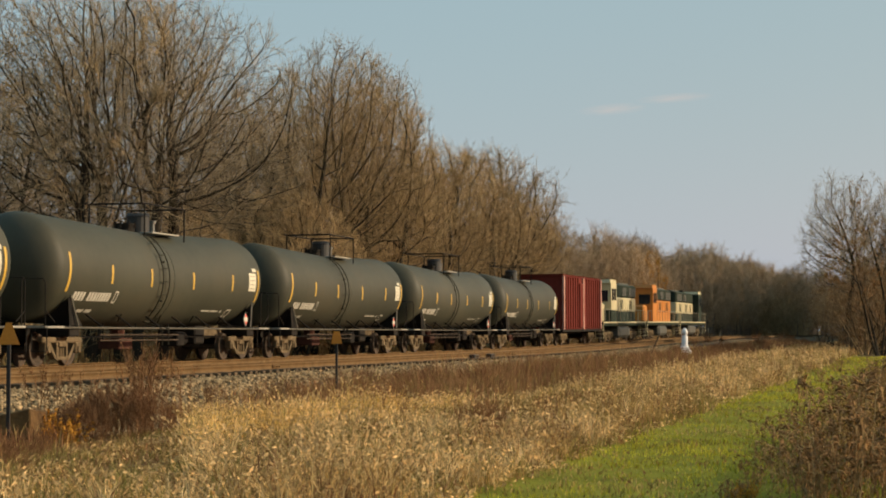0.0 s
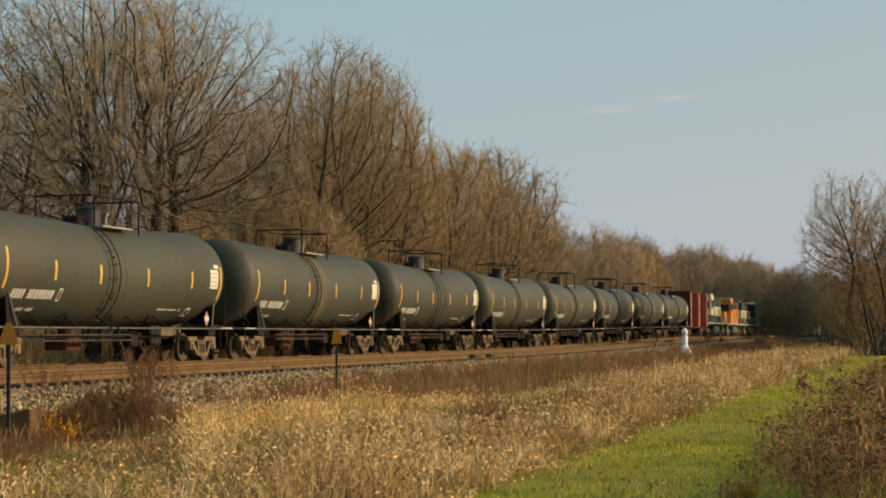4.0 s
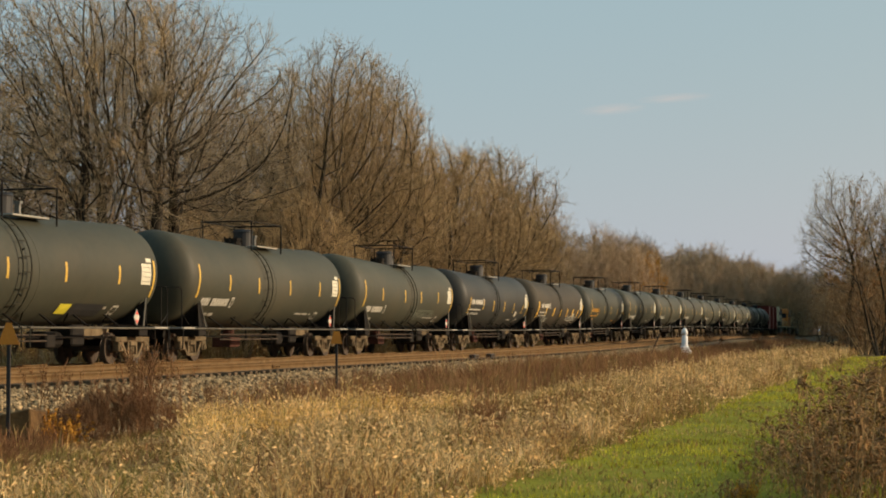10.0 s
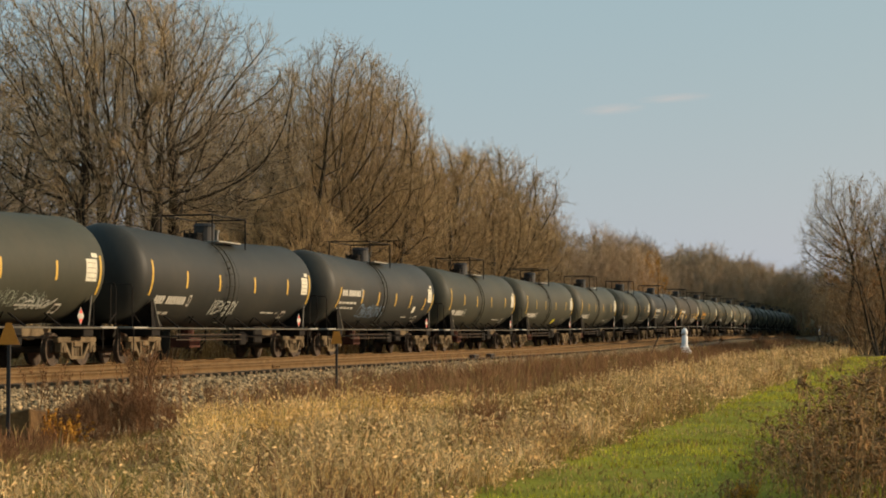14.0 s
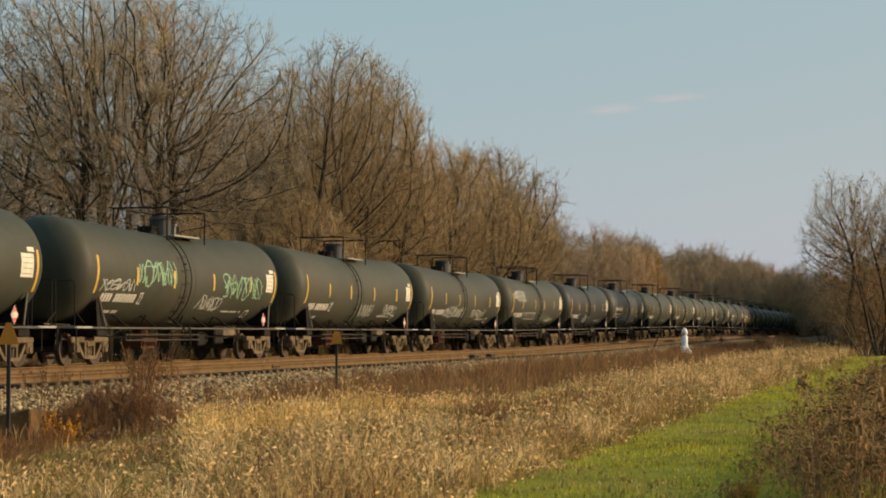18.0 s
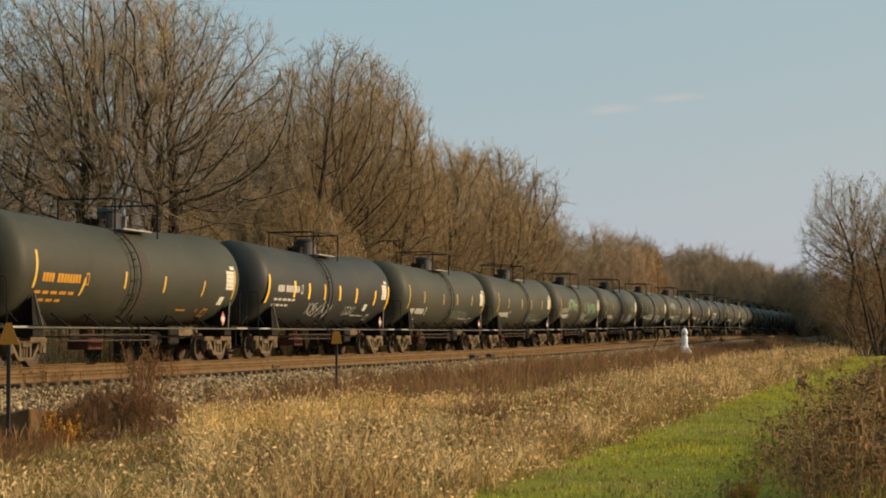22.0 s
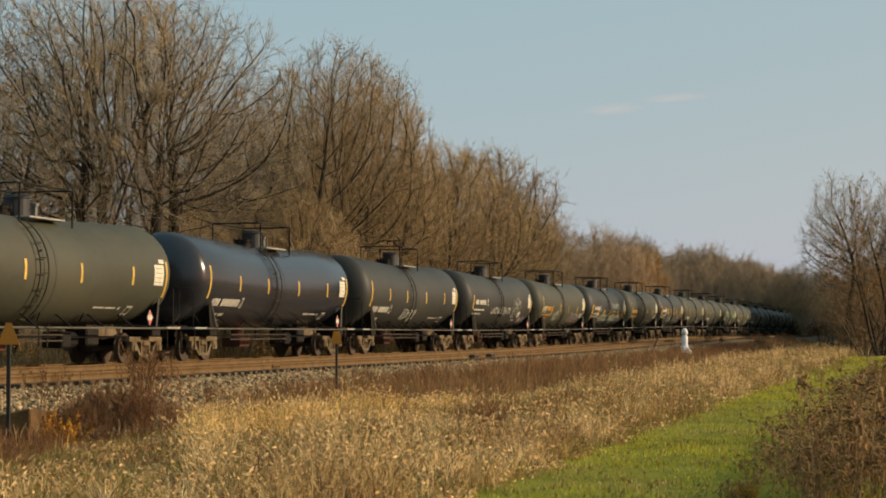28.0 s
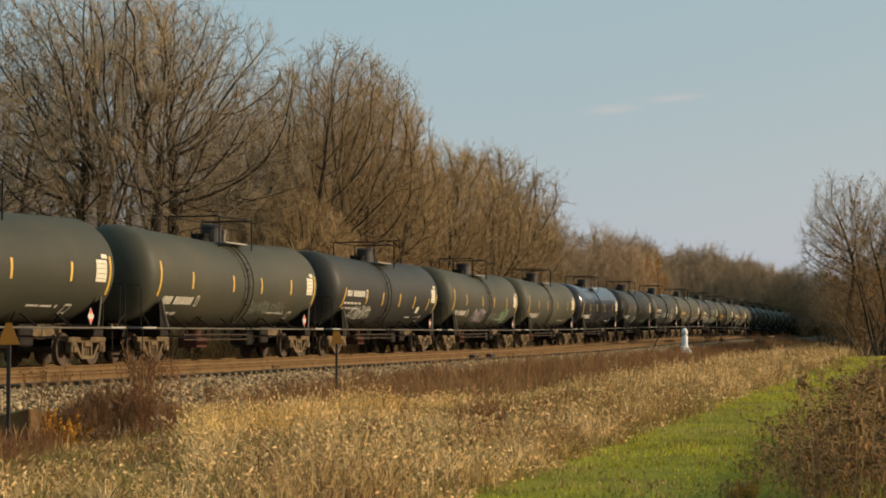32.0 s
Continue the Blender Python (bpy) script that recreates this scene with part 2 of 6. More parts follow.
def raw(name, verts, faces, material, parent=None, smooth=False, materials=(), index=None):
    """One mesh object from arrays; faces is an (n, 3) or (n, 4) array."""
    me = bpy.data.meshes.new(name)
    v, f = np.asarray(verts, dtype=np.float32), np.asarray(faces, dtype=np.int32)
    k = f.shape[1]
    me.vertices.add(len(v))
    me.vertices.foreach_set("co", v.ravel())
    me.loops.add(f.size)
    me.loops.foreach_set("vertex_index", f.ravel())
    me.polygons.add(len(f))
    me.polygons.foreach_set("loop_start", np.arange(0, f.size, k, dtype=np.int32))
    me.polygons.foreach_set("loop_total", np.full(len(f), k, dtype=np.int32))
    me.materials.append(material)
    for extra in materials:
        me.materials.append(extra)
    if index is not None:
        me.polygons.foreach_set("material_index", np.asarray(index, dtype=np.int32))
    me.update(calc_edges=True)
    if smooth:
        me.shade_smooth()
    ob = new(name, me)
    if parent:
        ob.parent = parent
    return ob


def box(bm, x0, y0, z0, x1, y1, z1, bevel=0.0):
    """A box between two corners, edges eased."""
    m = Matrix.Translation(((x0 + x1) / 2, (y0 + y1) / 2, (z0 + z1) / 2)) @ Matrix.Diagonal((abs(x1 - x0), abs(y1 - y0), abs(z1 - z0), 1))
    r = bmesh.ops.create_cube(bm, size=1, matrix=m)
    if bevel:
        es = {e for v in r["verts"] for e in v.link_edges}
        bmesh.ops.bevel(bm, geom=list(es), offset=bevel, segments=1, affect="EDGES")
    return bm


def rod(bm, a, b, r, n=6, r2=None):
    """A round bar from a to b."""
    a, b = Vector(a), Vector(b)
    d = b - a
    m = Matrix.Translation((a + b) / 2) @ d.to_track_quat("Z", "Y").to_matrix().to_4x4()
    bmesh.ops.create_cone(bm, cap_ends=True, segments=n, radius1=r, radius2=r if r2 is None else r2, depth=d.length, matrix=m)
    return bm


def pipe(bm, points, r, n=5):
    """A bent tube swept through the points, closed at both ends."""
    p = [Vector(q) for q in points]
    rings, ref = [], None
    for i, q in enumerate(p):
        d = (p[min(i + 1, len(p) - 1)] - p[max(i - 1, 0)]).normalized()
        if ref is None:
            ref = d.orthogonal()
        ref = (ref - d * ref.dot(d)).normalized()
        side = d.cross(ref)
        rings.append([bm.verts.new(q + r * (math.cos(2 * math.pi * k / n) * ref + math.sin(2 * math.pi * k / n) * side)) for k in range(n)])
    for a, b in zip(rings, rings[1:]):
        for k in range(n):
            bm.faces.new((a[k], a[(k + 1) % n], b[(k + 1) % n], b[k]))
    bm.faces.new(rings[0][::-1])
    bm.faces.new(rings[-1])
    return bm


def prism(bm, outline, x0, x1):
    """An outline of (y, z) pairs, extruded along x."""
    a = [bm.verts.new((x0, y, z)) for y, z in outline]
    b = [bm.verts.new((x1, y, z)) for y, z in outline]
    n = len(outline)
    bm.faces.new(a)
    bm.faces.new(b[::-1])
    for i in range(n):
        bm.faces.new((a[i], b[i], b[(i + 1) % n], a[(i + 1) % n]))
    bmesh.ops.recalc_face_normals(bm, faces=bm.faces)
    return bm


def grade(y):
    """The track climbs a little in the distance."""
    f = min(1.0, max(0.0, (y - 85.0) / 115.0))
    return 0.55 * f * f * (3 - 2 * f)


def empty(name, x=0, y=0, z=0):
    e = new(name)
    e.location = (x, y, z)
    return e


# ---- ground and track ----
PROFILE = [(-3000, 8.0), (-400, 8.0), (-160, 6.5), (-90, 3.0), (-62, 0.4), (-36, 0.25), (-30, 0.05), (-28.6, 0.08), (-27.0, 0.50), (-26.0, 0.56), (-18.75, 0.55), (-18.42, 0.45), (-17.9, 0.42), (-17.2, 0.38),
           (-16.2, 0.12), (-14.9, -0.08), (-13.4, -0.16), (-12, -0.10), (-10, 0.0), (-4.2, 0.0), (6, 0.02), (30, 0.1), (60, 0.2), (400, 0.4), (3000, 0.4)]


def ground_z(x, y):
    px, pz = [p[0] for p in PROFILE], [p[1] for p in PROFILE]
    bed = math.exp(-((max(0.0, abs(x + 21.6) - 5.5)) / 5.0) ** 2)
    rough = 0.05 * noise.noise((x * 0.23, y * 0.23, 3.1)) if -17.5 < x < 60 or x < -29 else 0.012 * noise.noise((x, y, 1.0))
    return float(np.interp(x, px, pz)) + grade(y) * bed + rough


def sheet(name, xs, ys, material, lift=0.0):
    v = [(x, y, ground_z(x, y) + lift) for y in ys for x in xs]
    n = len(xs)
    f = [(j * n + i, j * n + i + 1, (j + 1) * n + i + 1, (j + 1) * n + i) for j in range(len(ys) - 1) for i in range(n - 1)]
    return raw(name, v, f, material, smooth=True)


GX = sorted({p[0] for p in PROFILE} | {-200, -120, -80, -50, -42, 15, 100, 200} | set(np.arange(-16, 12, 0.8).round(2).tolist()))
GY = [-3000, -1000, -600, -300, -100, -40, -10] + list(np.arange(0, 60, 1.5)) + list(np.arange(60, 160, 4)) + list(np.arange(160, 400, 12)) + [420, 500, 700, 1000, 1600, 3000]
tagged(sheet("ground", GX, GY, M_SOIL), "brown leaf-littered soil under dry grass and woods", "ground", kind="structure")
LAWN_X, LAWN_Y = list(np.arange(-4.6, 9.1, 0.5)), list(np.arange(8, 130, 1.5))
lawn = sheet("lawn", LAWN_X, LAWN_Y, M_LAWN, 0.012)
tagged(lawn, "strip of short mown green turf beside tall dry grass", "lawn", kind="structure")
# ballast bed: rounded shoulder, a few millimetres over the soil
BED_X = [-28.2, -27.0, -26.4, -26, -25.2, -24, -23, -22, -21.5, -21, -20, -19, -18.75, -18.42, -17.9, -17.5, -17.1, -16.6, -16.2, -15.6, -14.9, -14.2, -13.6]
BED_Y = [-700, -300, -100, -20] + list(np.arange(0, 120, 2.5)) + list(np.arange(120, 460, 10)) + [500, 700, 1000]
tagged(sheet("ballast_bed", BED_X, BED_Y, M_BED, 0.02), "rust-dusted crushed stone ballast bed under two tracks", "ballast", kind="structure")


def track_profile(y):
    return RAIL_Z + grade(y)


def rail(name, x, material):
    """A flat-bottom rail that follows the grade, in one length."""
    shape = [(-0.07, -0.175), (-0.07, -0.16), (-0.014, -0.145), (-0.012, -0.045), (-0.037, -0.035), (-0.037, -0.004), (-0.028, 0.0),
             (0.028, 0.0), (0.037, -0.004), (0.037, -0.035), (0.012, -0.045), (0.014, -0.145), (0.07, -0.16), (0.07, -0.175)]
    ys = [-700, -300, 0, 30, 60, 90] + list(range(100, 460, 15)) + [500, 700, 1000]
    v = [(x + a, y, track_profile(y) + b) for y in ys for a, b in shape]
    n = len(shape)
    f = [(j * n + i, j * n + (i + 1) % n, (j + 1) * n + (i + 1) % n, (j + 1) * n + i) for j in range(len(ys) - 1) for i in range(n)]
    top = [1 if 5 < k % n < 7 else 0 for k in range(len(f))]
    return raw(name, v, f, material, materials=[M_RAILTOP if x < -21 else M_RAIL], index=top)


def tracks():
    for axis, label in ((FAR_X, "track that the train runs on"), (NEAR_X, "empty rusty track")):
        t = tagged(empty("railway_track", axis, 0, 0), label + ", rails on wooden ties", "railway track", group="tracks")
        for side in (-0.752, 0.752):
            r = rail("rail", axis + side, M_RAIL)
            r.parent = t
            r.location = (-axis, 0, 0)
        # ties: the nearer ones as pieces, the rest joined
        bm = bmesh.new()
        box(bm, -1.3, -0.11, -0.16, 1.3, 0.11, 0.0, 0.012)
        tie = part("tie", bm, M_TIE, t)
        ys = np.arange(20, 150, 0.55)
        rng = random.Random(4)
        for i, y in enumerate(ys):
            m = pose(rng.uniform(-0.04, 0.04), y, 0.588 + grade(y) + rng.uniform(-0.008, 0.004), 0, 0, rng.uniform(-1, 1))
            if i == 0:
                tie.matrix_basis = m
            else:
                again(tie, m, t)
        bm = bmesh.new()
        for y in list(np.arange(-60, 20, 0.55)) + list(np.arange(150, 330, 0.55)):
            z = 0.585 + grade(y)
            box(bm, -1.3, y - 0.11, z - 0.16, 1.3, y + 0.11, z)
        tagged(part("ties", bm, M_TIE, t), kind="stuff")


tracks()


# ---- tank cars (built about their own middle, rail top at z = 0, +y forward, +x to the field) ----
TANK_R, CYL, HEAD, AXIS_Z, SAG = 1.525, 7.40, 0.76, 2.725, 0.17


def axis_z(y):
    return AXIS_Z - SAG * max(0.0, 1 - abs(y) / CYL)


def on_tank(y, z, lift=0.006):
    """The point of the field side at height z."""
    a = axis_z(y)
    dz = max(-TANK_R, min(TANK_R, z - a))
    x = math.sqrt(TANK_R ** 2 - dz ** 2)
    k = (TANK_R + lift) / TANK_R
    return Vector((x * k, y, a + dz * k))


def tank_shell():
    bm = bmesh.new()
    stations = []
    for i in range(9):
        a = math.pi / 2 * i / 8
        stations.append((-CYL - HEAD * math.cos(a), TANK_R * math.sin(a)))
    stations += [(-CYL + 2.45 * i, TANK_R) for i in (1, 2)] + [(-0.02, TANK_R), (0.02, TANK_R)] + [(CYL - 2.45 * i, TANK_R) for i in (2, 1)]
    for i in range(8, -1, -1):
        a = math.pi / 2 * i / 8
        stations.append((CYL + HEAD * math.cos(a), TANK_R * math.sin(a)))
    n, rings = 48, []
    for y, r in stations:
        if r < 1e-6:
            rings.append([bm.verts.new((0, y, axis_z(y)))])
        else:
            rings.append([bm.verts.new((r * math.sin(2 * math.pi * j / n), y, axis_z(y) + r * math.cos(2 * math.pi * j / n))) for j in range(n)])
    for a, b in zip(rings, rings[1:]):
        for j in range(n):
            k = (j + 1) % n
            if len(a) == 1:
                bm.faces.new((a[0], b[j], b[k]))
            elif len(b) == 1:
                bm.faces.new((a[j], b[0], a[k]))
            else:
                bm.faces.new((a[j], b[j], b[k], a[k]))
    bmesh.ops.recalc_face_normals(bm, faces=bm.faces)
    return bm


def ring_band(y0, y1, lift):
    bm = bmesh.new()
    n = 48
    rows = []
    for y, r in ((y0, TANK_R - 0.01), (y0, TANK_R + lift), (y1, TANK_R + lift), (y1, TANK_R - 0.01)):
        rows.append([bm.verts.new((r * math.sin(2 * math.pi * j / n), y, axis_z(y) + r * math.cos(2 * math.pi * j / n))) for j in range(n)])
    for a, b in zip(rows, rows[1:]):
        for j in range(n):
            bm.faces.new((a[j], b[j], b[(j + 1) % n], a[(j + 1) % n]))
    bmesh.ops.recalc_face_normals(bm, faces=bm.faces)
    return bm


def patch(bm, y0, z0, y1, z1, slant=0.0, lift=0.006):
    """A painted field on the tank's side, bent to it; slant shifts its top forward."""
    n = max(1, int((z1 - z0) / 0.12))
    rows = []
    for i in range(n + 1):
        z = z0 + (z1 - z0) * i / n
        s = slant * i / n
        rows.append((bm.verts.new(on_tank(y0 + s, z, lift)), bm.verts.new(on_tank(y1 + s, z, lift))))
    for (a, b), (c, d) in zip(rows, rows[1:]):
        bm.faces.new((a, b, d, c))
    return bm


def bars(bm, y0, z0, length, height, rng, glyph=0.22, gap=0.08, breaks=()):
    """A line of stencilled writing as plain upright bars."""
    y, i = y0, 0
    while y < y0 + length:
        w = glyph * rng.uniform(0.75, 1.0)
        if i not in breaks:
            patch(bm, y, z0, y + w, z0 + height)
        y += w + gap
        i += 1
    return bm


def scrawl(bm, y0, z0, y1, z1, rng, loops=7, width=0.05, lift=0.010):
    """A sprayed scrawl of looping strokes between two corners of the tank's side."""
    last = edge = None
    for s in range(loops):
        cy = y0 + (y1 - y0) * (s + 0.5) / loops
        w, h = (y1 - y0) / loops * rng.uniform(0.5, 0.9), (z1 - z0) * rng.uniform(0.35, 0.55)
        cz = (z0 + z1) / 2 + rng.uniform(-0.1, 0.1) * (z1 - z0)
        f1, f2, p = rng.choice((1, 1, 2)), rng.choice((1, 2, 3)), rng.uniform(0, 6.28)
        for i in range(15):
            a = i / 14 * 2 * math.pi * rng.uniform(0.96, 1.0) * 0.85
            y, z = cy + w * math.sin(f1 * a + p), cz + h * math.cos(f2 * a + 0.5 * p)
            here = (y, z)
            if last and (abs(y - last[0]) + abs(z - last[1])) > 1e-4:
                d = Vector((y - last[0], z - last[1])).normalized() * (width / 2)
                if edge is None:
                    edge = [bm.verts.new(on_tank(last[0] - d.y, last[1] + d.x, lift)), bm.verts.new(on_tank(last[0] + d.y, last[1] - d.x, lift))]
                tip = [bm.verts.new(on_tank(y - d.y, z + d.x, lift)), bm.verts.new(on_tank(y + d.y, z - d.x, lift))]
                bm.faces.new((edge[0], tip[0], tip[1], edge[1]))
                edge = tip
            last = here
    return bm


def outline_letters(bm, y0, z0, y1, z1, count, width=0.05, lift=0.010):
    """A row of hollow block forms."""
    step = (y1 - y0) / count
    for i in range(count):
        a, b = y0 + i * step + 0.05, y0 + (i + 1) * step - 0.05
        for p, q, r, s in ((a, z0, b, z0 + width), (a, z1 - width, b, z1), (a, z0, a + width, z1), (b - width, z0, b, z1)):
            patch(bm, p, q, r, s, 0, lift)
    return bm


def wheel_mesh():
    bm = bmesh.new()
    prof = [(0.0, 0.07), (0.09, 0.07), (0.12, 0.03), (0.34, 0.03), (0.38, 0.065), (0.455, 0.065), (0.46, -0.05), (0.49, -0.06), (0.49, -0.075), (0.12, -0.05), (0.0, -0.06)]
    n, rows = 20, []
    for r, x in prof:
        rows.append([bm.verts.new((x, 0, 0))] if r == 0 else [bm.verts.new((x, r * math.sin(2 * math.pi * j / n), r * math.cos(2 * math.pi * j / n))) for j in range(n)])
    for a, b in zip(rows, rows[1:]):
        for j in range(n):
            k = (j + 1) % n
            bm.faces.new((a[0], b[j], b[k]) if len(a) == 1 else (a[j], b[0], a[k]) if len(b) == 1 else (a[j], b[j], b[k], a[k]))
    bmesh.ops.recalc_face_normals(bm, faces=bm.faces)
    return bm


def side_frame(bm, x, axles):
    """A cast truck frame with its open windows, on the outer side of the wheels."""
    h = axles[-1] + 0.28
    t = 0.09
    s = 1 if x > 0 else -1
    x0, x1 = x - t, x + t
    for y in axles:
        box(bm, x0, y - 0.17, 0.36, x1 + s * 0.04, y + 0.17, 0.66, 0.03)
        rod(bm, (x, y, 0.47), (x + s * 0.16, y, 0.47), 0.10, 10)
    box(bm, x0, -h, 0.64, x1, h, 0.80, 0.03)
    for a, b in zip(axles, axles[1:]):
        m, q = (a + b) / 2, (b - a) / 2
        prism(bm, [(m - 0.38, 0.18), (m + 0.38, 0.18), (m + 0.38, 0.27), (m - 0.38, 0.27)], x0, x1)
        for d in (-1, 1):
            prism(bm, [(m + d * 0.30, 0.20), (m + d * 0.42, 0.20), (m + d * (q - 0.05), 0.62), (m + d * (q - 0.22), 0.62)], x0 + 0.01, x1 - 0.01)
            prism(bm, [(m + d * 0.24, 0.26), (m + d * 0.33, 0.26), (m + d * 0.33, 0.66), (m + d * 0.24, 0.66)], x0 + 0.02, x1 - 0.02)
        for k in (-0.14, 0.0, 0.14):
            rod(bm, (x, m + k, 0.27), (x, m + k, 0.55), 0.055, 8)
        box(bm, x0 - 0.02, m - 0.22, 0.53, x1 + 0.02, m + 0.22, 0.66, 0.02)
    return bm


WHEEL = []


def truck(parent, y, axles=(-0.89, 0.89), master=None):
    t = empty("truck", 0, y, 0)
    t.parent = parent
    for s in (-1, 1):
        part("side_frame", side_frame(bmesh.new(), 1.02 * s, axles), M_DUST, t, "dust-covered cast steel side frame")
    bm = bmesh.new()
    box(bm, -1.1, -0.18, 0.5, 1.1, 0.18, 0.84, 0.04)
    part("bolster", bm, M_FRAME, t)
    for a in axles:
        for s in (-1, 1):
            w = part("wheel", wheel_mesh(), M_WHEEL, t) if not WHEEL else again(WHEEL[0], Matrix.Identity(4), t)
            WHEEL.append(w)
            w.matrix_parent_inverse = pose(0.745 * s, a, 0.457, 0, 0, 0 if s > 0 else 180)
        bm = bmesh.new()
        rod(bm, (-0.7, a, 0.457), (0.7, a, 0.457), 0.085, 8)
        part("axle", bm, M_WHEEL, t)
    return t


def coupler(parent, y, s):
    bm = bmesh.new()
    box(bm, -0.13, min(y, y + s * 0.45), 0.72, 0.13, max(y, y + s * 0.45), 0.98, 0.03)
    box(bm, -0.2, y + s * 0.42 - 0.1, 0.66, 0.2, y + s * 0.42 + 0.1, 1.04, 0.05)
    part("coupler", bm, M_WHEEL, parent)


# paint, stencil colour and pattern of reflective strips
STYLES = {
    "olive": (M_OLIVE, M_LETTER, "plain"), "olive_wide": (M_OLIVE, M_LETTER, "wide"), "dark_plain": (M_DARK, M_LETTER, "plain"), "dark": (M_DARK, M_LETTER, "slant"), "bare": (M_DARK, M_LETTER, "none"),
    "bold": (M_DARK, M_LETTER, "bold"), "low": (M_DARK, M_LETTER, "low"), "brown": (M_BROWN, M_LETTER, "low"), "orange": (M_OLIVE, M_ORANGE_LETTER, "orange"), "gloss": (M_GLOSS, M_LETTER, "plain"),
}
# strips: place along the car, lower and upper edge, slant
STRIPS = {
    "plain": [(-7.1, 2.05, 3.12, 0.0), (-4.45, 2.33, 2.86, 0.0), (-1.72, 2.3, 2.84, 0.0), (1.5, 2.3, 2.84, 0.0), (4.85, 2.33, 2.86, 0.0), (7.25, 2.0, 3.1, 0.0)],
    "wide": [(-7.1, 2.05, 3.12, 0.0), (-4.6, 2.33, 2.86, 0.0), (-1.1, 2.3, 2.84, 0.0), (1.55, 2.3, 2.84, 0.0), (4.6, 2.33, 2.86, 0.0), (7.25, 2.0, 3.1, 0.0)],
    "slant": [(-7.0, 1.95, 2.75, 0.25), (-3.9, 2.15, 2.7, 0.10), (-1.6, 2.1, 2.65, 0.08), (1.0, 2.1, 2.65, 0.10), (3.4, 2.05, 2.6, 0.14), (5.8, 2.0, 2.55, 0.18), (7.1, 1.9, 2.75, 0.24)],
    "orange": [(-6.95, 2.1, 3.1, 0.02), (-4.2, 1.95, 2.45, 0.14), (-1.5, 2.2, 2.7, 0.05), (1.3, 2.15, 2.65, 0.08), (4.4, 2.1, 2.6, 0.10), (7.1, 2.05, 3.0, 0.02)],
    "bold": [(-7.5, 2.0, 3.0, 0.06), (-4.76, 2.25, 2.85, 0.02), (-3.1, 2.2, 2.8, 0.0), (-1.24, 2.2, 2.8, 0.0), (0.62, 2.2, 2.8, 0.0), (2.8, 2.15, 2.75, 0.02), (5.4, 2.1, 2.7, 0.04), (7.3, 1.95, 2.95, 0.06)],
    "low": [(-7.4, 1.8, 2.8, 0.10), (-5.0, 1.95, 2.48, 0.12), (-2.6, 1.92, 2.45, 0.12), (-0.3, 1.9, 2.42, 0.12), (1.8, 1.9, 2.4, 0.12), (3.8, 1.88, 2.4, 0.12), (5.7, 1.85, 2.4, 0.12), (7.2, 1.75, 2.75, 0.14)],
    "none": [(-7.1, 2.2, 2.9, 0.1), (7.2, 2.1, 2.8, 0.1)],
}


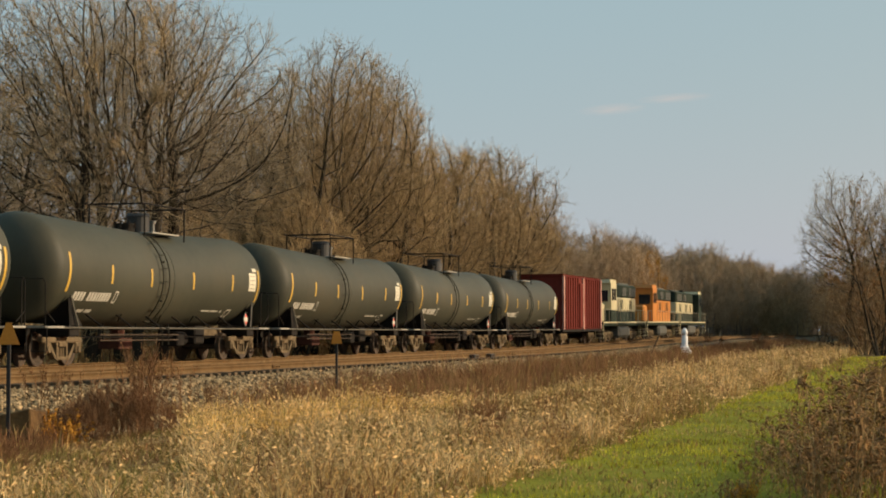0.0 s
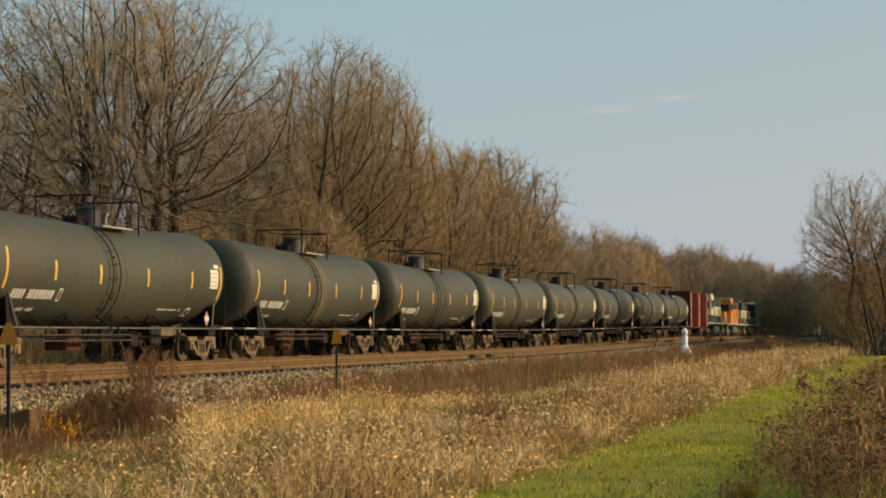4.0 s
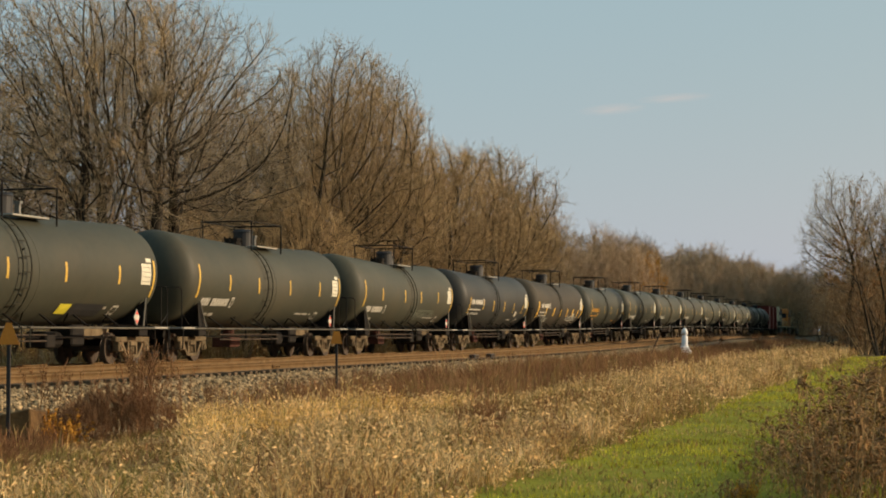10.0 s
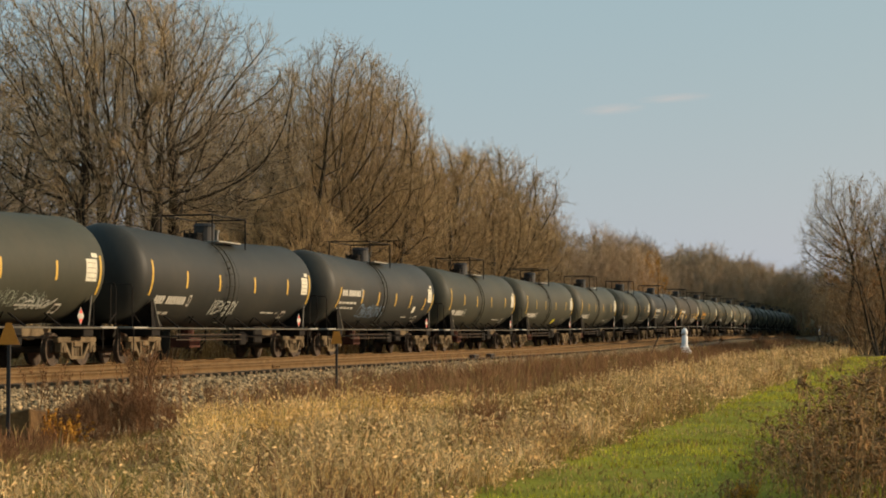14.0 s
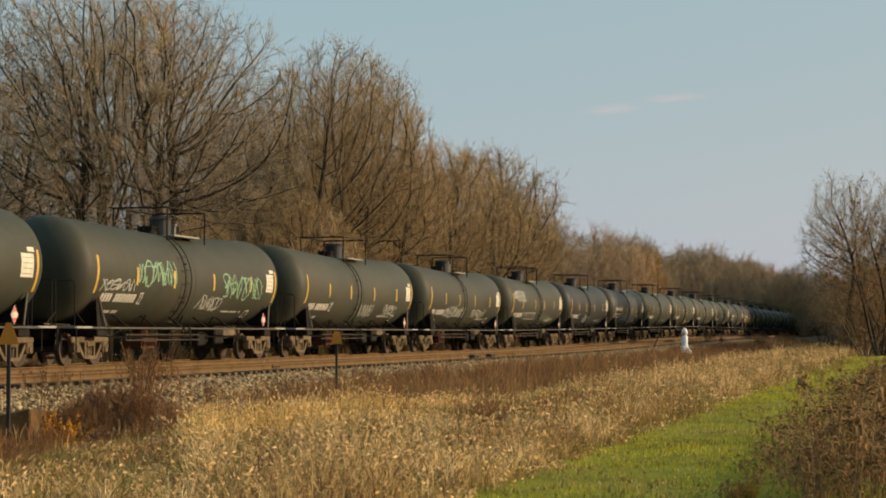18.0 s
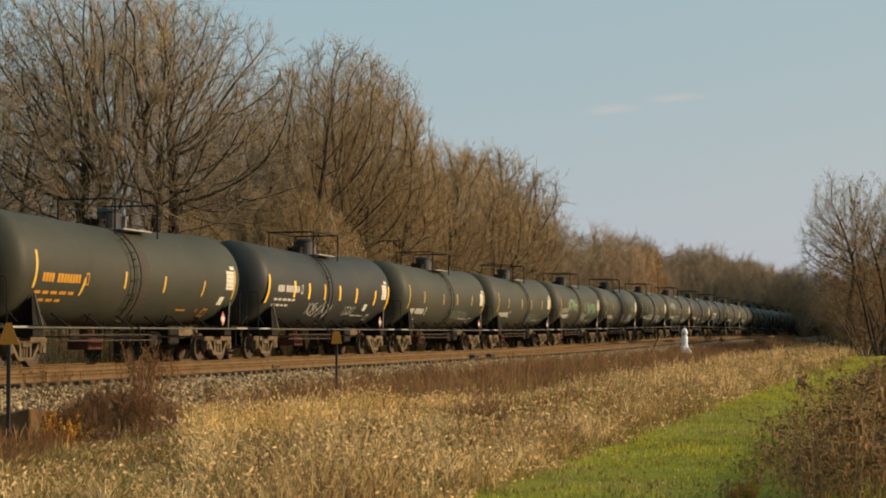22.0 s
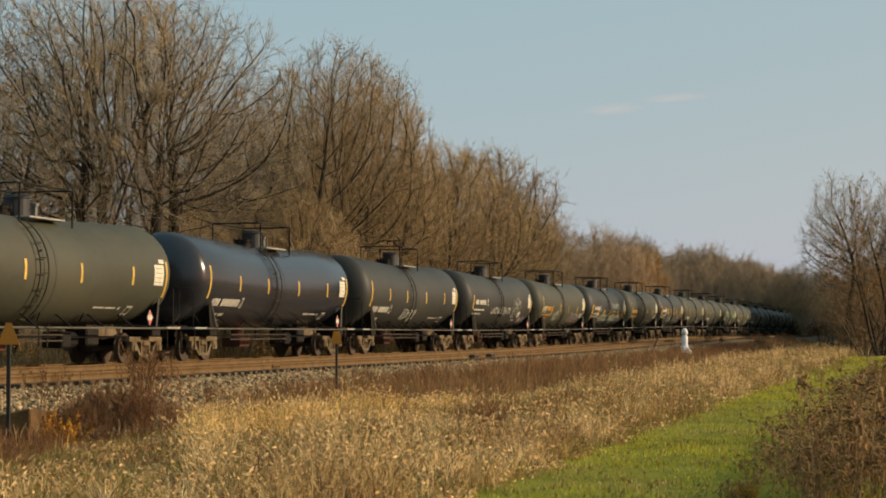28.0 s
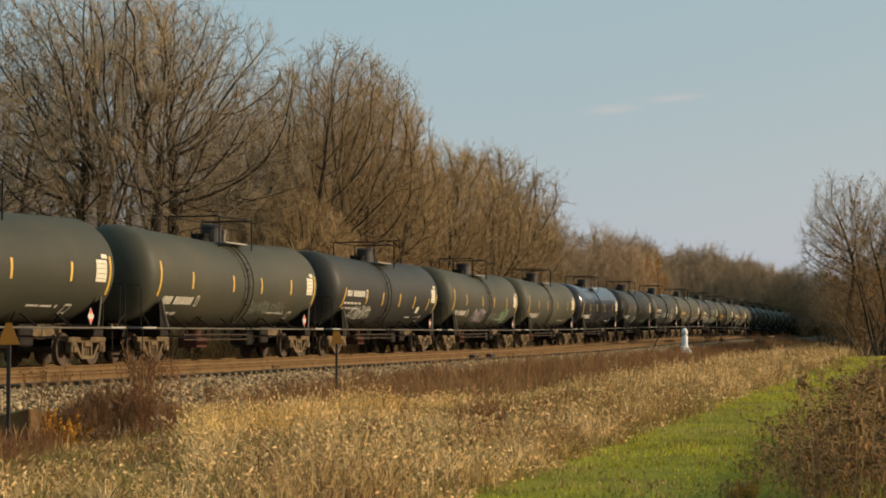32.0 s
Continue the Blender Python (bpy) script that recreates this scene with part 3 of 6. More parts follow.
def tank_car(style, label):
    """A funnel-bottomed tank car: shell, underframe, trucks, top fittings, markings."""
    paint, ink, pattern = STYLES[style]
    gatx, orange = pattern in ("slant", "bold", "low", "none"), pattern == "orange"
    rng = random.Random(sum(map(ord, style)))
    car = tagged(empty("tank_car"), label, "tank car", group="tank cars of the train")
    tank = part("tank", tank_shell(), paint, car, smooth=True)
    part("seam_band", ring_band(-0.05, 0.05, 0.006), paint, tank)
    # markings
    half = 0.10 if pattern in ("bold", "low") else 0.062
    for y, z0, z1, sl in STRIPS[pattern]:
        part("reflective_mark", patch(bmesh.new(), y - half, z0, y + half, z1, sl), M_BOLD if pattern in ("bold", "low") else M_YELLOW, tank, "yellow reflective strip")
    z = 2.36 if gatx else 2.22 if orange else 1.76
    tagged(part("stencil", bars(bmesh.new(), -6.55, z + 0.06, 2.2, 0.24, rng, 0.155, 0.035, (4,)), ink, tank, "stencilled marking"), kind="stuff")
    tagged(part("stencil", bars(bmesh.new(), -6.75, z - 0.26, 1.9, 0.085, rng, 0.4, 0.12), ink, tank, "stencilled marking"), kind="stuff")
    tagged(part("stencil", bars(bmesh.new(), -6.75, z - 0.46, 1.7, 0.075, rng, 0.36, 0.12), ink, tank, "stencilled marking"), kind="stuff")
    tagged(part("stencil", outline_letters(bmesh.new(), -4.1, z + 0.02, -3.8, z + 0.36, 1, 0.04), ink, tank, "stencilled marking"), kind="stuff")
    panel = M_PANEL
    part("data_panel", patch(bmesh.new(), 6.35, 2.36, 7.02, 2.98), panel, tank, "painted data panel")
    part("panel_tab", patch(bmesh.new(), 6.72, 3.03, 7.08, 3.15), panel, tank)
    lines = bmesh.new()
    for i in range(4):
        patch(lines, 6.42, 2.44 + i * 0.14, 6.95, 2.462 + i * 0.14, 0, 0.010)
    tagged(part("panel_lines", lines, M_HANDRAIL, tank, "lines of small print"), kind="stuff")
    tagged(part("stencil", bars(bmesh.new(), 2.9, 1.62, 0.85, 0.05, rng, 0.8, 0.1), ink, tank, "stencilled marking"), kind="stuff")
    bm = bmesh.new()
    outline_letters(bm, 5.1, 1.45, 5.6, 1.72, 1)
    patch(bm, 4.6, 1.6, 4.72, 1.68)
    tagged(part("stencil", bm, ink, tank, "stencilled marking"), kind="stuff")
    if gatx or orange:
        part("data_panel", patch(bmesh.new(), 4.1 if gatx else 6.0, 1.85, 4.5 if gatx else 6.4, 2.12, 0.04), M_PANEL, tank, "white warning panel")
    # ladder up the field side, bent to the shell
    ly = 0.2 if pattern == "wide" else -0.9
    lift = 0.11
    zs = [1.35 + 0.19 * i for i in range(14)]
    ladder = None
    for dy in (-0.23, 0.23):
        stile = pipe(bmesh.new(), [(1.60, ly + dy, 0.55), (1.60, ly + dy, 1.05)] + [tuple(on_tank(ly + dy, q, lift)) for q in zs], 0.022, 5)
        if ladder is None:
            ladder = part("ladder", stile, M_LADDER, car, "dark steel ladder bent round the shell")
        else:
            part("stile", stile, M_LADDER, ladder)
    for q in zs[::2]:
        a, b = on_tank(ly - 0.23, q, lift), on_tank(ly + 0.23, q, lift)
        part("rung", rod(bmesh.new(), a, b, 0.018, 5), M_LADDER, ladder)
    for q in (zs[3], zs[9]):
        part("ladder_bracket", rod(bmesh.new(), on_tank(ly, q, 0), on_tank(ly, q, lift), 0.03, 5), M_LADDER, ladder)
    # top platform with its railing, manway and valves
    top = axis_z(0.6) + TANK_R
    plat = empty("top_platform", 0, 0.45, top)
    plat.parent = car
    for x in (-0.97, 0.55):
        part("grating", box(bmesh.new(), x, -0.95, -0.095, x + 0.42, 1.1, -0.045, 0.008), M_GREYTOP, plat, "light grey steel walkway grating")
    for y in (-1.45, 1.6):
        for x in (-0.93, 0.93):
            part("guard_post", rod(bmesh.new(), (x, y, -0.25), (x, y, 0.80), 0.026, 6), M_FRAME, plat)
        part("guard_bar", rod(bmesh.new(), (-0.93, y, 0.80), (0.93, y, 0.80), 0.026, 6), M_FRAME, plat)
    for x in (-0.93, 0.93):
        part("guard_bar", rod(bmesh.new(), (x, -1.75, 0.80), (x, 1.6, 0.80), 0.026, 6), M_FRAME, plat, "black tube guard bar")
    bm = bmesh.new()
    rod(bm, (0, 0.1, -0.08), (0, 0.1, 0.50), 0.36, 18)
    rod(bm, (0, 0.1, 0.50), (0, 0.1, 0.60), 0.40, 18, 0.33)
    part("valve_housing", bm, M_DOME, plat, "dark cylindrical valve housing")
    bm = bmesh.new()
    rod(bm, (0, -0.85, -0.1), (0, -0.85, 0.16), 0.29, 16)
    rod(bm, (0, -0.85, 0.16), (0, -0.85, 0.22), 0.33, 16)
    for i in range(8):
        a = i * math.pi / 4
        rod(bm, (0.33 * math.cos(a), -0.85 + 0.33 * math.sin(a), 0.08), (0.33 * math.cos(a), -0.85 + 0.33 * math.sin(a), 0.28), 0.03, 5)
    part("manway_cover", bm, M_FRAME, plat)
    bm = bmesh.new()
    rod(bm, (0.1, 0.95, -0.1), (0.1, 0.95, 0.34), 0.09, 8)
    rod(bm, (0.1, 0.95, 0.34), (0.1, 0.95, 0.42), 0.14, 8)
    part("relief_valve", bm, M_GREY, plat)
    # underframe
    for s in (-1, 1):
        bm = bmesh.new()
        box(bm, -0.42, min(s * 4.6, s * 8.35), 0.72, 0.42, max(s * 4.6, s * 8.35), 1.12, 0.02)
        part("stub_sill", bm, M_FRAME, car)
        bm = bmesh.new()
        box(bm, -1.50, min(s * 7.35, s * 8.45), 1.04, 1.50, max(s * 7.35, s * 8.45), 1.10, 0.01)
        part("end_platform", bm, M_GREYTOP, car, "light steel end platform")
        bm = bmesh.new()
        box(bm, -1.45, s * 6.68 - 0.3, 0.82, 1.45, s * 6.68 + 0.3, 1.12, 0.02)
        for t in (-1, 1):   # cradle web that narrows upwards against the shell
            a = [bm.verts.new((t * x, s * y, z)) for x, y, z in ((1.47, 6.15, 1.12), (1.47, 6.85, 1.12), (1.42, 6.86, 1.90), (0.45, 6.86, 1.22), (0.45, 6.15, 1.12))]
            b = [bm.verts.new((t * x, s * y, z)) for x, y, z in ((1.43, 6.15, 1.10), (1.43, 6.95, 1.10), (1.38, 6.94, 1.88), (0.43, 6.94, 1.20), (0.43, 6.15, 1.10))]
            bm.faces.new(a)
            bm.faces.new(b[::-1])
            for i in range(5):
                bm.faces.new((a[i], b[i], b[(i + 1) % 5], a[(i + 1) % 5]))
        bmesh.ops.recalc_face_normals(bm, faces=bm.faces)
        part("saddle", bm, M_FRAME, car, "black bolster saddle")
        for t in (-1, 1):
            part("cradle_post", rod(bmesh.new(), (t * 1.50, s * 6.55, 1.10), (t * 1.42, s * 6.88, 1.96), 0.035, 5), M_SILL, car, "pale cradle post")
        e = s * 8.4
        for t in (-1, 1):
            part("end_railing", pipe(bmesh.new(), [(t * 1.45, e, 1.1), (t * 1.45, e, 2.25), (t * 1.38, e, 2.36), (t * 0.75, e, 2.36), (t * 0.75, e, 1.1)], 0.018, 5), M_FRAME, car, "black bent-tube end railing")
            part("grab_bar", pipe(bmesh.new(), [(t * 1.47, e, 1.5), (t * 1.47, s * 7.9, 1.2)], 0.016, 5), M_FRAME, car)
            part("sill_step", pipe(bmesh.new(), [(t * 1.05, e, 1.1), (t * 1.05, e, 0.42), (t * 1.5, e, 0.42), (t * 1.5, e, 1.1)], 0.02, 5), M_FRAME, car)
        coupler(car, s * 8.4, s)
        truck(car, s * 6.7)
    for t in (-1, 1):
        bm = bmesh.new()
        box(bm, t * 1.45, -7.4, 1.03, t * 1.52, 7.4, 1.085, 0.01)
        part("side_pipe", bm, M_SILL, car, "grey side rail pipe")
        for i in range(6):
            y = -5.0 + i * 2.0
            part("pipe_brace", rod(bmesh.new(), (t * 1.46, y, 1.09), (t * 0.95, y, 1.45), 0.03, 5), M_FRAME, car)
    bm = bmesh.new()
    outline = [(0.19, 0), (0, 0.24), (-0.19, 0), (0, -0.24)]
    a = [bm.verts.new((1.565, 5.95 + p, 1.38 + q)) for p, q in outline]
    b = [bm.verts.new((1.545, 5.95 + p, 1.38 + q)) for p, q in outline]
    bm.faces.new(a), bm.faces.new(b[::-1])
    for i in range(4):
        bm.faces.new((a[i], b[i], b[(i + 1) % 4], a[(i + 1) % 4]))
    bmesh.ops.recalc_face_normals(bm, faces=bm.faces)
    placard = part("placard", bm, M_LETTER, car, "red and white diamond hazard placard")
    for sg in (-1, 1):
        bm = bmesh.new()
        q = [(0, sg * 0.21), (0.11, sg * 0.08), (-0.11, sg * 0.08)]
        bm.faces.new([bm.verts.new((1.57, 5.95 + p, 1.38 + r)) for p, r in q])
        part("placard_print", bm, M_RED, placard, "red print")
    bm = bmesh.new()
    rod(bm, (1.5, 5.95, 1.05), (1.5, 5.95, 1.3), 0.02, 5)
    box(bm, 1.49, 5.85, 1.2, 1.543, 6.05, 1.5)
    part("placard_holder", bm, M_FRAME, car)
    # brake gear and bottom outlet
    bm = bmesh.new()
    rod(bm, (0.5, 1.9, 0.72), (0.5, 2.9, 0.72), 0.24, 12)
    box(bm, 0.2, 3.1, 0.55, 0.9, 3.9, 1.15, 0.05)
    box(bm, 0.45, 1.2, 0.5, 1.1, 1.75, 0.95, 0.04)
    part("brake_reservoir", bm, M_FRAME, car)
    for z in (0.70, 0.86):
        part("brake_rod", rod(bmesh.new(), (1.2, -4.6, z), (1.2, 1.0, z), 0.024, 5), M_WHEEL, car)
    for y in (-4.4, -2.2, 0.2):
        part("rod_hanger", rod(bmesh.new(), (1.2, y, 0.66), (1.2, y, 1.2), 0.022, 5), M_FRAME, car)
    part("brake_rod", rod(bmesh.new(), (0.9, -5.2, 0.8), (0.9, 5.2, 0.8), 0.03, 5), M_FRAME, car)
    bm = bmesh.new()
    rod(bm, (0, -0.9, 0.5), (0, -0.9, 1.15), 0.22, 12)
    box(bm, -0.35, -1.5, 0.42, 0.35, -0.55, 0.75, 0.03)
    part("bottom_outlet", bm, M_OUTLET, car, "red-brown bottom outlet housing")
    bm = bmesh.new()
    prism(bm, [(3.2, 1.1), (5.9, 1.1), (5.9, 0.95), (4.6, 0.72)], 0.6, 0.68)
    part("brake_bracket", bm, M_DUST, car, "dusty steel bracket plate")
    for i in range(5):
        y = -5.6 + i * 2.7
        bm = bmesh.new()
        pipe(bm, [tuple(on_tank(y, 1.50, 0.05)), tuple(on_tank(y + 0.28, 1.30, 0.07))], 0.022, 4)
        part("grab_iron", bm, M_FRAME, car)
    return car


def box_car():
    """A red corrugated buffer box car."""
    car = tagged(empty("box_car"), "oxide red steel box car with ribbed sides behind the engines", "box car")
    bm = bmesh.new()
    box(bm, -1.42, -7.1, 1.05, 1.42, 7.1, 4.60, 0.03)
    part("body", bm, M_BOX, car)
    bm = bmesh.new()
    prism(bm, [(-7.2, 4.60), (7.2, 4.60), (7.2, 4.67), (-7.2, 4.67)], -1.5, 1.5)
    part("roof", bm, M_BOX, car)
    for i in range(15):
        part("roof_rib", box(bmesh.new(), -1.45, -7.0 + i, 4.67, 1.45, -6.9 + i, 4.71), M_BOX, car)
    for i in range(17):
        y = -6.9 + i * 0.8625
        if abs(y) < 1.2:
            continue
        for s in (-1, 1):
            part("side_rib", box(bmesh.new(), s * 1.42, y - 0.09, 1.1, s * 1.5, y + 0.09, 4.55, 0.02), M_BOX, car)
    for y in (-7.02, 0.0, 7.02):
        bm = bmesh.new()
        box(bm, 1.42, y - 0.15, 1.05, 1.56, y + 0.15, 4.58, 0.02)
        part("corner_post", bm, M_BOXLIGHT, car, "faded pale red post")
    bm = bmesh.new()
    box(bm, 1.42, -1.15, 1.15, 1.52, -0.15, 4.2, 0.02)
    box(bm, 1.42, 0.15, 1.15, 1.52, 1.15, 4.2, 0.02)
    part("sliding_door", bm, M_BOX, car)
    bm = bmesh.new()
    box(bm, -0.45, -7.3, 0.72, 0.45, 7.3, 1.06, 0.02)
    for s in (-1, 1):
        box(bm, s * 1.3, -7.1, 0.9, s * 1.42, 7.1, 1.05)
    part("underframe", bm, M_FRAME, car)
    bm = bmesh.new()
    for s in (-1, 1):
        for i in range(9):
            rod(bm, (1.48, s * 7.0 - 0.25, 1.2 + i * 0.36), (1.48, s * 7.0 + 0.15, 1.2 + i * 0.36), 0.016, 4)
    part("ladder", bm, M_BOX, car)
    for s in (-1, 1):
        coupler(car, s * 7.2, s)
        truck(car, s * 5.2)
    return car


def locomotive(label, hood, lower, cab_at, cab_paint, roof, nose):
    """A six-axle hood unit: frame, long hood, cab, radiators, fuel tank, two trucks. cab_at: +1 at the front."""
    e = tagged(empty("locomotive"), label, "locomotive", group="engines at the head of the train")
    c = cab_at
    L = 10.55

    def yb(a, b):
        return (min(c * a, c * b), max(c * a, c * b))
    bm = bmesh.new()
    box(bm, -1.5, -L, 1.25, 1.5, L, 1.55, 0.03)
    part("frame", bm, M_GREEN, e)
    bm = bmesh.new()
    for s in (-1, 1):
        box(bm, s * 1.5, -L, 1.47, s * 1.54, L, 1.57)
    part("walkway_edge", bm, M_CREAM, e, "pale walkway edge stripe")
    y0, y1 = yb(-8.9, 4.6)
    bm = bmesh.new()
    box(bm, -0.88, y0, 1.55, 0.88, y1, 2.40, 0.02)
    part("hood_base", bm, lower, e)
    bm = bmesh.new()
    box(bm, -0.88, y0, 2.40, 0.88, y1, 3.50, 0.03)
    part("long_hood", bm, hood, e)
    bm = bmesh.new()
    box(bm, -0.90, y0, 3.50, 0.90, y1, 4.58, 0.12)
    part("hood_top", bm, roof, e)
    for i in range(11):
        y = c * (-8.3 + i * 1.12)
        bm = bmesh.new()
        box(bm, 0.88, y - 0.46, 2.46, 0.915, y + 0.46, 3.42, 0.012)
        part("hood_door", bm, hood, e)
    for a, b in ((-6.9, -5.3), (-2.2, -0.6), (1.6, 2.6)):
        p, q = yb(a, b)
        grille = bmesh.new()
        for k in range(6):
            box(grille, 0.90, p, 2.62 + k * 0.12, 0.94, q, 2.69 + k * 0.12)
        part("grille", grille, M_GREEN, e, "dark louvred grille")
    bm = bmesh.new()
    for i in range(4):
        y = c * (-7.4 + i * 1.2)
        rod(bm, (0, y, 4.55), (0, y, 4.72), 0.52, 16)
    part("radiator_fan", bm, M_GREY, e)
    bm = bmesh.new()
    for a, b in ((-8.6, -5.0), (-3.6, -1.6)):
        p, q = yb(a, b)
        for k in range(7):
            box(bm, 0.86, p, 3.65 + k * 0.1, 0.96, q, 3.71 + k * 0.1)
    part("louvres", bm, M_GREY, e)
    bm = bmesh.new()
    box(bm, -0.3, *[yb(0.6, 1.5)[0]], 4.5, 0.3, yb(0.6, 1.5)[1], 4.85, 0.03)
    part("exhaust_stack", bm, M_FRAME, e)
    # cab and nose
    p, q = yb(4.6, 7.1)
    bm = bmesh.new()
    prism(bm, [(p, 2.45), (q, 2.45), (q, 4.5), (p, 4.5)], -1.5, 1.5)
    cab = part("cab", bm, cab_paint, e)
    bm = bmesh.new()
    prism(bm, [(p, 1.55), (q, 1.55), (q, 2.45), (p, 2.45)], -1.49, 1.49)
    part("cab_base", bm, lower, e)
    bm = bmesh.new()
    prism(bm, [(p - 0.15, 4.5), (q + 0.15, 4.5), (q, 4.78), (p, 4.78)], -1.45, 1.45)
    part("cab_roof", bm, M_CREAM if cab_paint is not M_ORANGE else cab_paint, e)
    for a, b in ((4.85, 5.75), (5.95, 6.8)):
        r, s_ = yb(a, b)
        bm = bmesh.new()
        box(bm, 1.5, r, 3.2, 1.515, s_, 4.1, 0.004)
        part("cab_window", bm, M_GLASS, cab, "dark cab side window")
    for x in (-0.75, 0.75):
        yy = c * 7.1
        bm = bmesh.new()
        box(bm, x - 0.5, min(yy, yy + c * 0.02), 3.1, x + 0.5, max(yy, yy + c * 0.02), 3.95)
        part("windscreen", bm, M_GLASS, cab)
    p, q = yb(7.1, 8.9)
    bm = bmesh.new()
    box(bm, -1.0, p, 1.55, 1.0, q, 3.0, 0.15)
    part("nose", bm, nose, e)
    bm = bmesh.new()
    box(bm, -1.45, -2.6, 0.30, 1.45, 2.3, 1.22, 0.2)
    part("fuel_tank", bm, M_GREY, e)
    bm = bmesh.new()
    for s in (-1, 1):
        ys = [-9.6 + i * 1.75 for i in range(12)]
        for y in ys:
            rod(bm, (s * 1.48, y, 1.55), (s * 1.48, y, 2.5), 0.018, 4)
        rod(bm, (s * 1.48, ys[0], 2.5), (s * 1.48, ys[-1], 2.5), 0.018, 4)
    part("handrail", bm, M_HANDRAIL, e, "dull tube handrail")
    for s in (-1, 1):
        bm = bmesh.new()
        for i in range(4):
            for t in (-1, 1):
                box(bm, t * 0.9, s * 10.55 - 0.28, 0.35 + i * 0.3, t * 1.5, s * 10.55 + 0.02, 0.39 + i * 0.3)
        for t in (-0.9, 0.9, 1.5, -1.5):
            rod(bm, (t, s * 10.55, 0.3), (t, s * 10.55, 2.5), 0.02, 4)
        part("step_well", bm, M_CREAM, e, "pale end steps")
        coupler(e, s * 10.55, s)
        truck(e, s * 6.2, (-1.7, 0.0, 1.7))
    return e


# car number: style and what sets it apart. 0 is the car in the foreground at the start, 31 the last
STD = "weathered olive tank car with white stencilling and yellow reflective strips"
LOOK = {
    2: ("olive", "weathered olive tank car with a brown drip stain round its middle"),
    3: ("olive", "weathered olive tank car with a pale spill streak round its middle"),
    5: ("orange", "grey-olive tank car with orange stencilling"),
    6: ("brown", "rust-dusted brown tank car with bold yellow strips and white scrawls"),
    7: ("dark", "dark grey tank car with white stencilling and slanted yellow strips"),
    8: ("olive_wide", "weathered olive tank car with pale smudges along its side"),
    10: ("olive", "weathered olive tank car with a yellow painted patch"),
    12: ("dark", "dark grey tank car with a faded blue sprayed scrawl"),
    13: ("dark_plain", "weathered dark grey tank car with a white sprayed scrawl"),
    14: ("olive_wide", "weathered olive tank car with white sprayed block forms"),
    15: ("olive", "weathered olive tank car with two white sprayed scrawls"),
    16: ("olive", "weathered olive tank car with two small white sprayed scrawls"),
    17: ("olive", "weathered olive tank car with two green sprayed scrawls"),
    18: ("olive_wide", "olive tank car with brown dust along its top"),
    19: ("olive_wide", "weathered olive tank car with clean white stencilling"),
    20: ("bold", "dark grey tank car with bold yellow strips and a white scrawl"),
    21: ("orange", "grey-olive tank car with orange stencilling and a rust streak"),
    22: ("low", "dark grey tank car covered in pale sprayed scrawls"),
    23: ("orange", "dusty grey-olive tank car with orange stencilling and scrawls"),
    24: ("bare", "dark grey tank car with thin white sprayed lines"),
    25: ("dark_plain", "dark grey tank car with white stencilling and yellow strips"),
    26: ("gloss", "new glossy black tank car with white stencilling"),
    28: ("olive_wide", "weathered olive tank car with a pale and a green scrawl"),
    30: ("olive_wide", "weathered olive tank car with white stencilling and plain sides"),
    29: ("dark", "dark grey tank car with a white sprayed scrawl"),
}
